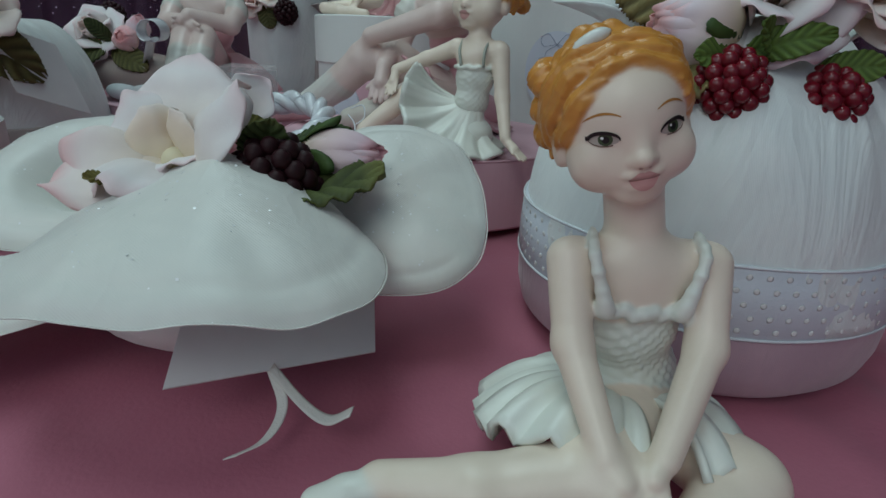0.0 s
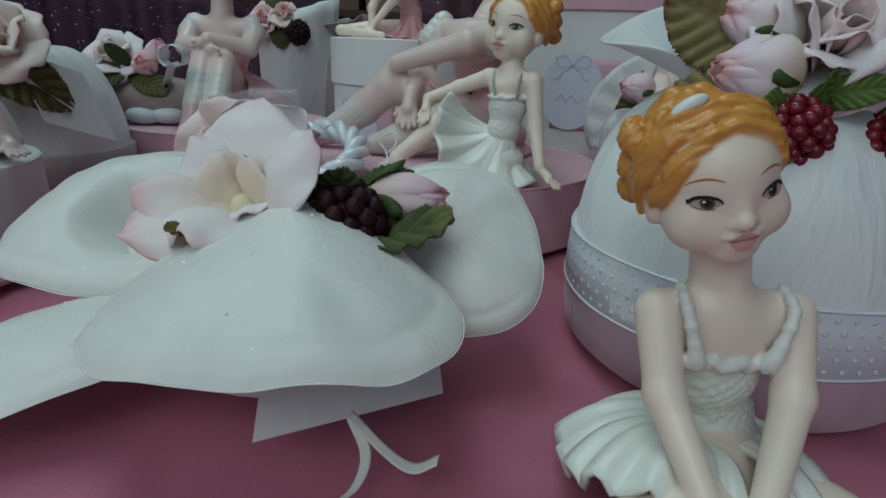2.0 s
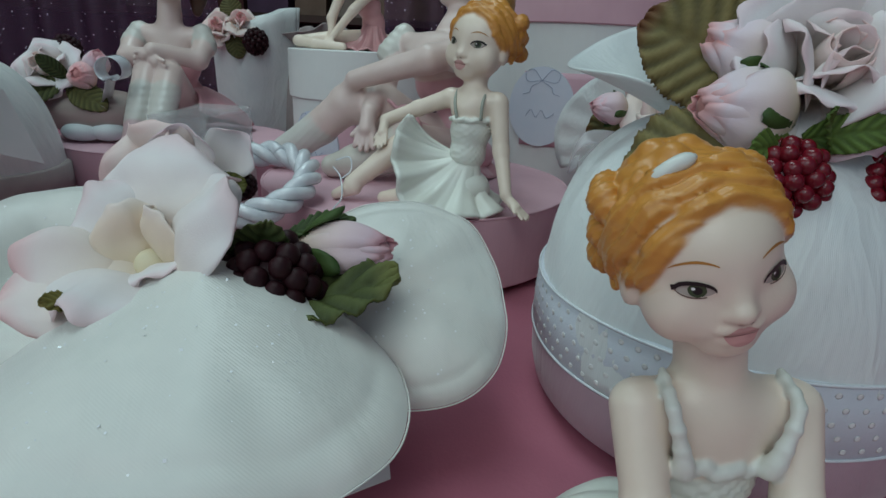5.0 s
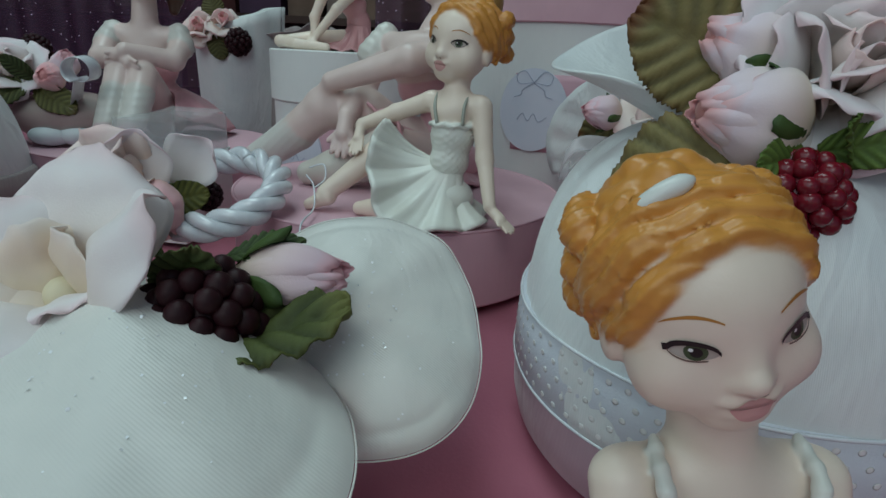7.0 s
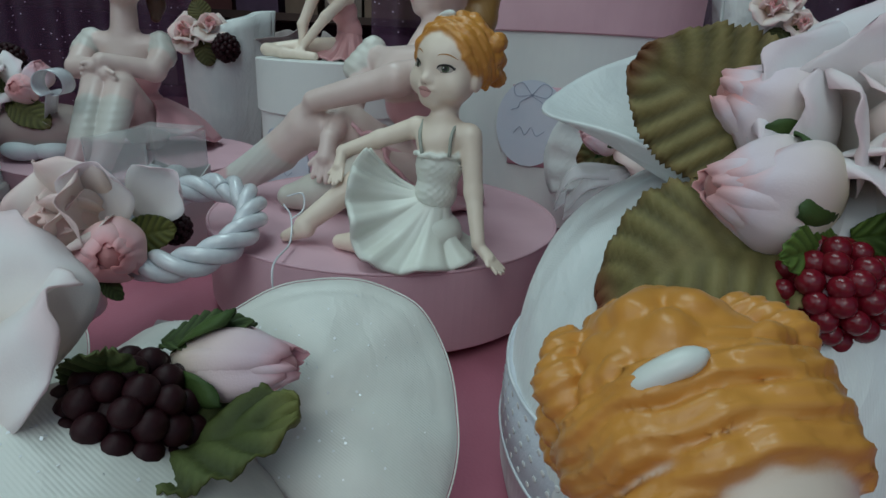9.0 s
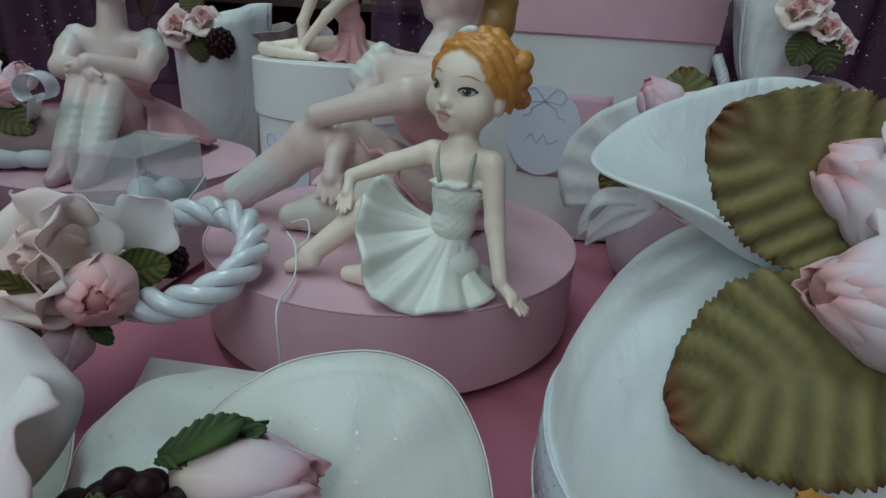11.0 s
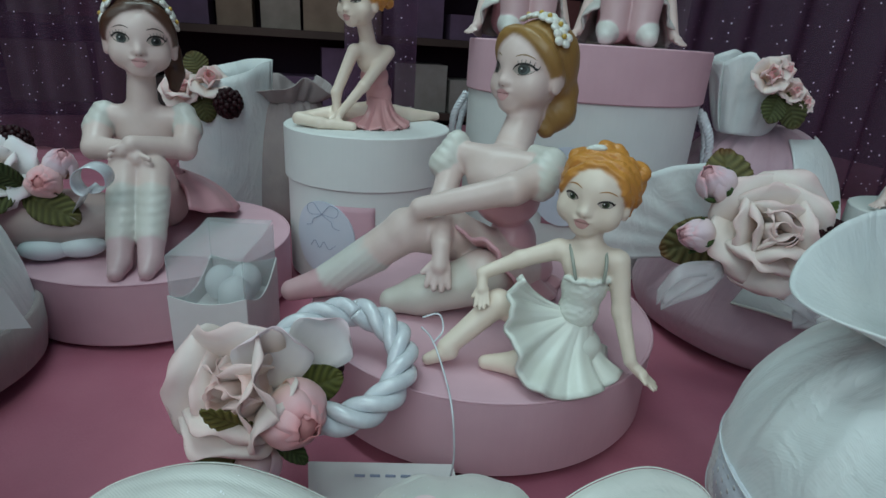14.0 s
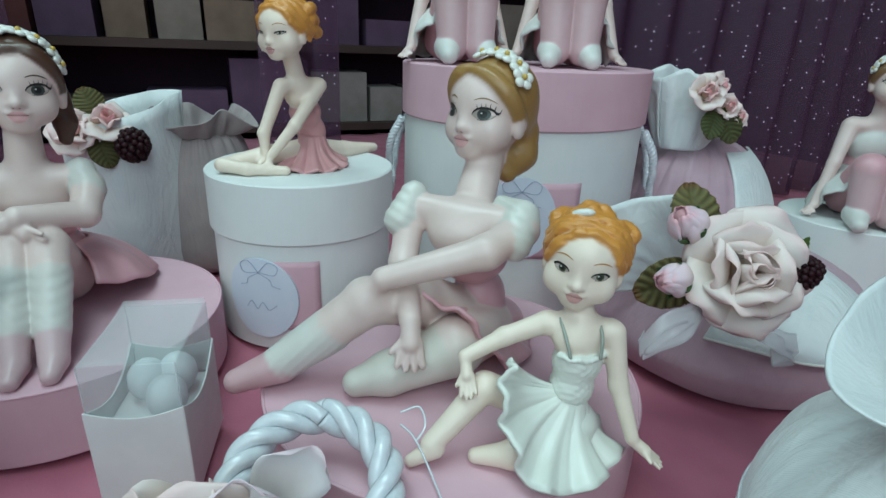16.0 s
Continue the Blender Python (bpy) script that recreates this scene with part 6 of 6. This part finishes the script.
leaf(wreath, (-0.108, 0.274, 0.044), (-0.086, 0.276, 0.050), (0.1, -0.8, 0.5), 0.008, 8, (0.14, 0.14, 0.03), (0.14, 0.13, 0.03), 0.04, 0.08)
leaf(wreath, (-0.116, 0.262, 0.040), (-0.132, 0.254, 0.056), (-0.3, -0.9, 0.2), 0.0042, 9, (0.22, 0.18, 0.05), (0.14, 0.12, 0.03), 0.04, 0.1)
leaf(wreath, (-0.118, 0.268, 0.030), (-0.144, 0.262, 0.016), (-0.2, -0.8, 0.5), 0.007, 10, (0.13, 0.12, 0.04), (0.12, 0.1, 0.03), 0.04, 0.1)
leaf(wreath, (-0.112, 0.266, 0.036), (-0.100, 0.256, 0.028), (0.1, -0.9, 0.3), 0.004, 11, (0.07, 0.10, 0.03), (0.06, 0.09, 0.03), 0.04, 0.1)
tagc = thing("gift_tag", (-0.068, 0.262, 0.0), "small white paper gift tag lying on the tissue before the lid", "tag")
shell("tag_paper", *sheet(np.array([[(-0.100 + 0.058 * u, 0.262 + 0.018 * v - 0.012 * u, 0.003 + 0.004 * v) for u in np.linspace(0, 1, 4)] for v in np.linspace(0, 1, 4)]), 0.0006), PAPER, tagc, smooth=False)
for i in range(5):
    shell("print_bar", *tube([(-0.082 + 0.006 * i, 0.270 - 0.0012 * i, 0.0062), (-0.078 + 0.006 * i, 0.2692 - 0.0012 * i, 0.0061)], 0.0006, 5), INK, tagc)

# ---- clear favour box ----
def favour_box():
    e = thing("clear_favour_box", (-0.139, 0.378, 0), "clear plastic favour box in white sleeve, holding sugared almonds", "favour box")
    c, ux, uy = np.array((-0.1390, 0.3790, 0)), unit((0.0360, -0.0080, 0)), unit((0.012, 0.052, 0))
    ux = unit(ux - uy * (ux @ uy))
    hx, hy = 0.0185, 0.0270
    cor = lambda a, b, z: c + ux * a * hx + uy * b * hy + np.array((0, 0, z))
    ring = [(-1, -1), (1, -1), (1, 1), (-1, 1)]
    names = ("front", "right", "back", "left")
    for k in range(4):
        a, b = ring[k], ring[(k + 1) % 4]
        dip = lambda t: 0.048 - (0.010 if k % 2 else 0.004) * math.sin(math.pi * t)
        G = np.array([[cor(a[0] + (b[0] - a[0]) * t, a[1] + (b[1] - a[1]) * t, 0.0005 + dip(t) * s) for t in np.linspace(0, 1, 14)] for s in np.linspace(0, 1, 6)])
        shell("sleeve_side", *sheet(G, 0.0007), PAPER, e, "white paper sleeve", False)
        G = np.array([[cor((a[0] + (b[0] - a[0]) * t) * 0.965, (a[1] + (b[1] - a[1]) * t) * 0.965, 0.002 + 0.0665 * s) for t in np.linspace(0, 1, 5)] for s in np.linspace(0, 1, 5)])
        shell("clear_side", *sheet(G, 0.0004), PVC, e, "clear plastic side", False)
        shell("fold_edge", *tube([cor(a[0] * 0.965, a[1] * 0.965, 0.003), cor(a[0] * 0.965, a[1] * 0.965, 0.0690)], 0.00035, 6), PVC, e)
    G = np.array([[cor(u * 0.965, v * 0.965, 0.0690 + 0.002 * max(0, v) ** 2) for u in np.linspace(-1, 1, 6)] for v in np.linspace(-1, 1, 6)])
    shell("clear_top", *sheet(G, 0.0004), PVC, e, "clear plastic lid flap", False)
    shell("box_floor", *sheet(np.array([[cor(u * 0.95, v * 0.95, 0.030) for u in (-1, 0, 1)] for v in (-1, 0, 1)]), 0.001), PAPER, e, smooth=False)
    for i, (x, y, z) in enumerate(((0.35, -0.3, 0.041), (-0.35, 0.3, 0.040), (0.3, 0.45, 0.040))):
        al = shell("sugared_almond", *ball(cor(x, y, z), (0.0085, 0.0095, 0.0098), 20, 14), CANDY)
        tagged(al, "white sugared almond lying in the clear favour box", "candy", "sugared almonds")


favour_box()

# ---- pouch with flat fan and rose (behind the lid) ----
Q0 = (0.2100, 0.3720)
side = pouch(Q0, 0.0900, "dusty pink cloth pouch with white fan, large blush rose and berries", 5, (None, None, PINKCLOTH), "fabric_pouch", (0.034, 0.070), 0.03, 34)
G = np.zeros((14, 40, 3))
for i in range(14):
    for j in range(40):
        a = math.radians(95 + 110 * j / 39)
        r = 0.016 + 0.062 * i / 13
        G[i, j] = (0.150 + r * math.cos(a) * 0.75, 0.352 - r * math.cos(a) * 0.75 + 0.0008 * math.sin(j * 0.9) * i / 13, 0.060 + r * math.sin(a) * 0.7)
shell("fan", *sheet(G, 0.0008), TAFFETA, side, "white pleated cloth fan")
G = np.zeros((14, 40, 3))
for i in range(14):
    for j in range(40):
        a = math.radians(-165 + 235 * j / 39)
        r = 0.070 * i / 13
        G[i, j] = (0.205 + r * math.cos(a), 0.345 + r * math.sin(a) * 0.9, 0.076 - 0.036 * (i / 13) ** 2 + 0.002 * math.sin(j * 0.5) * (i / 13))
shell("flap", *sheet(G, 0.0012), TAFFETA, side, "white cloth flap with stitched edge")
shell("flap_edge", *tube(G[13], 0.0009, 6), PIPING, side)
rose(side, (0.1265, 0.3040, 0.0925), (-0.45, -0.80, 0.35), 0.0265, BLUSH, BLUSH, 61, 0.88, 4, "large blush silk rose")
rosebud(side, (0.1140, 0.3300, 0.1030), (-0.60, -0.1, 0.6), 0.022, LILAC, 62, True)
rosebud(side, (0.1030, 0.3200, 0.0850), (-0.85, -0.1, 0.1), 0.020, LILAC, 63, True)
leaf(side, (0.122, 0.330, 0.094), (0.128, 0.352, 0.124), (-0.3, -0.8, 0.3), 0.013, 12, (0.19, 0.16, 0.06), (0.2, 0.08, 0.03))
leaf(side, (0.118, 0.322, 0.086), (0.090, 0.338, 0.070), (-0.4, -0.8, 0.3), 0.013, 13, (0.19, 0.16, 0.06), (0.2, 0.08, 0.03))
berry(side, (0.1490, 0.2930, 0.0935), 0.0078, DARKBERRY, 64, False, "dark red raspberry", 1.15, (0.8, 0, 0.5))
berry(side, (0.1400, 0.2960, 0.0800), 0.0068, DARKBERRY, 65, False, "dark red raspberry", 1.15, (0.8, 0, -0.5))
leaf(side, (0.142, 0.298, 0.098), (0.150, 0.296, 0.110), (0, -0.9, 0.4), 0.004, 14, (0.13, 0.2, 0.04), (0.1, 0.16, 0.03))
for k in range(3):
    ribbon(side, [(0.110, 0.312, 0.070), (0.096 - 0.008 * k, 0.306, 0.064 + 0.004 * k), (0.086 - 0.006 * k, 0.312, 0.056), (0.080, 0.316, 0.050 + 0.004 * k)], 0.008, (0.2, 0.5, 0.8), WHITENET, "organza_bow", "sheer white organza bow loop")
for k in range(2):
    ribbon(side, [(0.126, 0.298, 0.066), (0.136 + 0.006 * k, 0.288, 0.060), (0.148, 0.286, 0.052 + 0.006 * k), (0.138, 0.290, 0.050)], 0.009, (0.2, 0.5, 0.8), WHITENET, "organza_bow", "sheer white organza bow loop")

# ---- pouch behind, beside the tall box ----
H0 = (0.2950, 0.5000)
back = pouch(H0, 0.0760, "pink and white cloth pouch tied at the neck, with small roses", 7, (None, None, PINKCLOTH), "fabric_pouch", (0.020, 0.118), 0.05, 22)
open_frill(back, (0.262, 0.492), 0.017, 0.112, [(-180, 0.030, 0.168), (-140, 0.022, 0.176), (-95, 0.026, 0.158), (-50, 0.034, 0.150), (0, 0.030, 0.166), (50, 0.034, 0.172), (95, 0.024, 0.178), (140, 0.034, 0.170), (180, 0.030, 0.168)], TAFFETA, 6)
G = np.array([[(H0[0] + 0.0775 * math.cos(a) * math.sqrt(max(0.0, 1 - (z / 0.128) ** 2.4)), H0[1] + 0.0775 * math.sin(a) * math.sqrt(max(0.0, 1 - (z / 0.128) ** 2.4)), z) for a in np.linspace(math.radians(-105), math.radians(-30), 24)] for z in np.linspace(0.004, 0.112, 20)])
shell("overlay", *sheet(G, 0.0012), TAFFETA, back, "white cloth panel laid over the pouch")
for i, (c, rr) in enumerate((((0.252, 0.462, 0.160), 0.013), ((0.272, 0.458, 0.150), 0.010), ((0.286, 0.458, 0.142), 0.009), ((0.264, 0.462, 0.165), 0.010))):
    rose(back, c, (-0.3 + 0.2 * i, -0.8, 0.4), rr, BLUSH, CORAL, 70 + i, 0.7, 2, "small pink silk rose")
leaf(back, (0.268, 0.460, 0.148), (0.276, 0.450, 0.122), (-0.2, -0.9, 0.2), 0.012, 15, (0.10, 0.10, 0.035), (0.1, 0.08, 0.03))
leaf(back, (0.262, 0.460, 0.146), (0.250, 0.452, 0.126), (-0.3, -0.9, 0.2), 0.010, 16, (0.09, 0.10, 0.035), (0.1, 0.08, 0.03))

# ---- paper bag pouch behind the brown-haired ballerina ----
def paper_bag():
    e = thing("paper_favour_bag", (-0.170, 0.615, 0), "white cloth favour bag with silk roses and dark berry, standing behind", "favour bag", "favour pouches")
    G = np.zeros((16, 60, 3))
    for i in range(16):
        t = i / 15
        for j in range(60):
            a = 2 * math.pi * j / 59
            r = 0.036 * (1 + 0.10 * t + 0.06 * math.cos(4 * a) + 0.10 * t ** 3 * math.sin(5 * a))
            G[i, j] = (-0.165 + r * math.cos(a), 0.618 + 0.75 * r * math.sin(a), 0.134 * t + 0.012 * t ** 3 * math.cos(a - 0.4))
    shell("bag_body", *sheet(G, 0.0012), TAFFETA, e)
    rose(e, (-0.192, 0.592, 0.124), (-0.2, -0.8, 0.5), 0.016, BLUSH, CORAL, 81, 0.9, 3, "small pink silk rose")
    rose(e, (-0.170, 0.590, 0.130), (0.1, -0.7, 0.7), 0.014, BLUSH, CORAL, 82, 0.9, 2, "small pink silk rose")
    berry(e, (-0.1560, 0.584, 0.112), 0.0115, DARKBERRY, 83, False, "dark blackberry")
    leaf(e, (-0.178, 0.590, 0.120), (-0.172, 0.586, 0.096), (0, -0.9, 0.3), 0.010, 17, (0.12, 0.11, 0.035), (0.12, 0.08, 0.03))
    leaf(e, (-0.176, 0.594, 0.132), (-0.184, 0.598, 0.150), (0, -0.9, 0.3), 0.010, 18, (0.16, 0.14, 0.05), (0.16, 0.1, 0.04))
    s = pouch((-0.112, 0.640), 0.045, "taupe linen sack standing behind the white bag", 9, (None, None, BURLAP), "linen_sack", (0.026, 0.112), 0.05, 14)
    frill(s, (-0.112, 0.640), 0.026, 0.111, 0.020, 0.018, BURLAP, 3.0, 4)


paper_bag()

# ---- net favour on the far lid ----
net = thing("net_favour", (-0.245, 0.450, 0.038), "taupe net favour with roses and berry lying on the pink lid", "favour", "favour pouches")
shell("net_bag", *ball((-0.238, 0.455, 0.056), (0.040, 0.026, 0.018), 28, 14), TAUPENET, net, "taupe net bag")
for i, c in enumerate(((-0.243, 0.434, 0.0455), (-0.226, 0.436, 0.046))):
    shell("sugared_almond", *ball(c, (0.014, 0.008, 0.0068), 20, 12), CANDY, net, "white sugared almond")
rose(net, (-0.268, 0.446, 0.088), (-0.1, -0.85, 0.45), 0.020, SNOW, BLUSH, 91, 0.9, 3, "white and pink silk rose")
rosebud(net, (-0.240, 0.446, 0.082), (0.1, -0.9, 0.2), 0.017, CORAL, 92, False, "open coral silk rosebud", 0.55)
rosebud(net, (-0.236, 0.450, 0.086), (0.4, -0.4, 0.7), 0.018, LILAC, 93, False, "lilac silk rosebud", 0.48)
berry(net, (-0.2620, 0.468, 0.1000), 0.0095, DARKBERRY, 94, False, "dark blackberry")
leaf(net, (-0.250, 0.440, 0.076), (-0.222, 0.432, 0.062), (0, -0.8, 0.6), 0.010, 19, (0.14, 0.13, 0.04), (0.14, 0.1, 0.04))
leaf(net, (-0.252, 0.440, 0.078), (-0.284, 0.432, 0.066), (0, -0.8, 0.6), 0.010, 20, (0.10, 0.11, 0.035), (0.1, 0.09, 0.03))
leaf(net, (-0.250, 0.440, 0.082), (-0.262, 0.430, 0.096), (-0.1, -0.9, 0.3), 0.006, 21, (0.07, 0.09, 0.03), (0.07, 0.08, 0.03))
curl = [(-0.2075 + 0.0075 * math.cos(a), 0.424 - 0.0006 * i, 0.0905 + 0.0075 * math.sin(a)) for i, a in enumerate(np.linspace(-2.2, 4.4, 16))]
ribbon(net, [(-0.226, 0.440, 0.066)] + curl, 0.011, (0.15, 1, 0.1), CORD, "curled_ribbon", "curled white satin ribbon")

# ---- pouch at the far edge, with tag ----
N0 = (-0.2950, 0.3810)
far = pouch(N0, 0.0620, "white cloth pouch with taupe base, leaves and a paper tag", 11, (None, None, TAFFETA), "fabric_pouch", (0.028, 0.094), 0.05, 20)
shell("base_band", *lathe([(0.056, 0.0), (0.0615, 0.004), (0.0632, 0.016), (0.0632, 0.030), (0.0615, 0.0312)], 80, N0), BURLAP, far, "taupe pink cloth band round the foot")
leaf(far, (-0.280, 0.322, 0.092), (-0.234, 0.336, 0.060), (0.3, -0.75, 0.55), 0.015, 22, (0.19, 0.165, 0.06), (0.14, 0.11, 0.04), 0.05, 0.35)
leaf(far, (-0.285, 0.322, 0.092), (-0.268, 0.312, 0.058), (0.1, -0.9, 0.4), 0.014, 23, (0.16, 0.14, 0.05), (0.12, 0.1, 0.03), 0.05, 0.30)
rose(far, (-0.262, 0.322, 0.101), (0.1, -0.75, 0.6), 0.022, BLUSH, BLUSH, 95, 1.0, 3, "pale pink silk rose")
berry(far, (-0.292, 0.314, 0.096), 0.010, DARKBERRY, 96, False, "dark blackberry")
shell("paper_tag", *sheet(np.array([[(-0.242 + 0.024 * u - 0.014 * v, 0.322 + 0.026 * u, 0.054 - 0.014 * u + 0.040 * v) for u in np.linspace(0, 1, 4)] for v in np.linspace(0, 1, 4)]), 0.0006), PAPER, far, "plain white paper tag", False)

# ---- box with a figurine at the near edge ----
hat_box((-0.2430, 0.2350), 0.0460, 0.0500, 0.0480, PINKCARD, WHITECARD, "small round ivory box standing beside the flower cushion")
hat_box((0.4050, 0.4200), 0.0560, 0.0600, 0.0580, PINKCARD, WHITECARD, "round ivory box near the purple curtain")
a1 = crouching_ballerina((-0.2430, 0.2400, 0.0500), 20)
a2 = copy_thing(a1, pose(0.4050, 0.4200, 0.0600, 0, 0, -40))
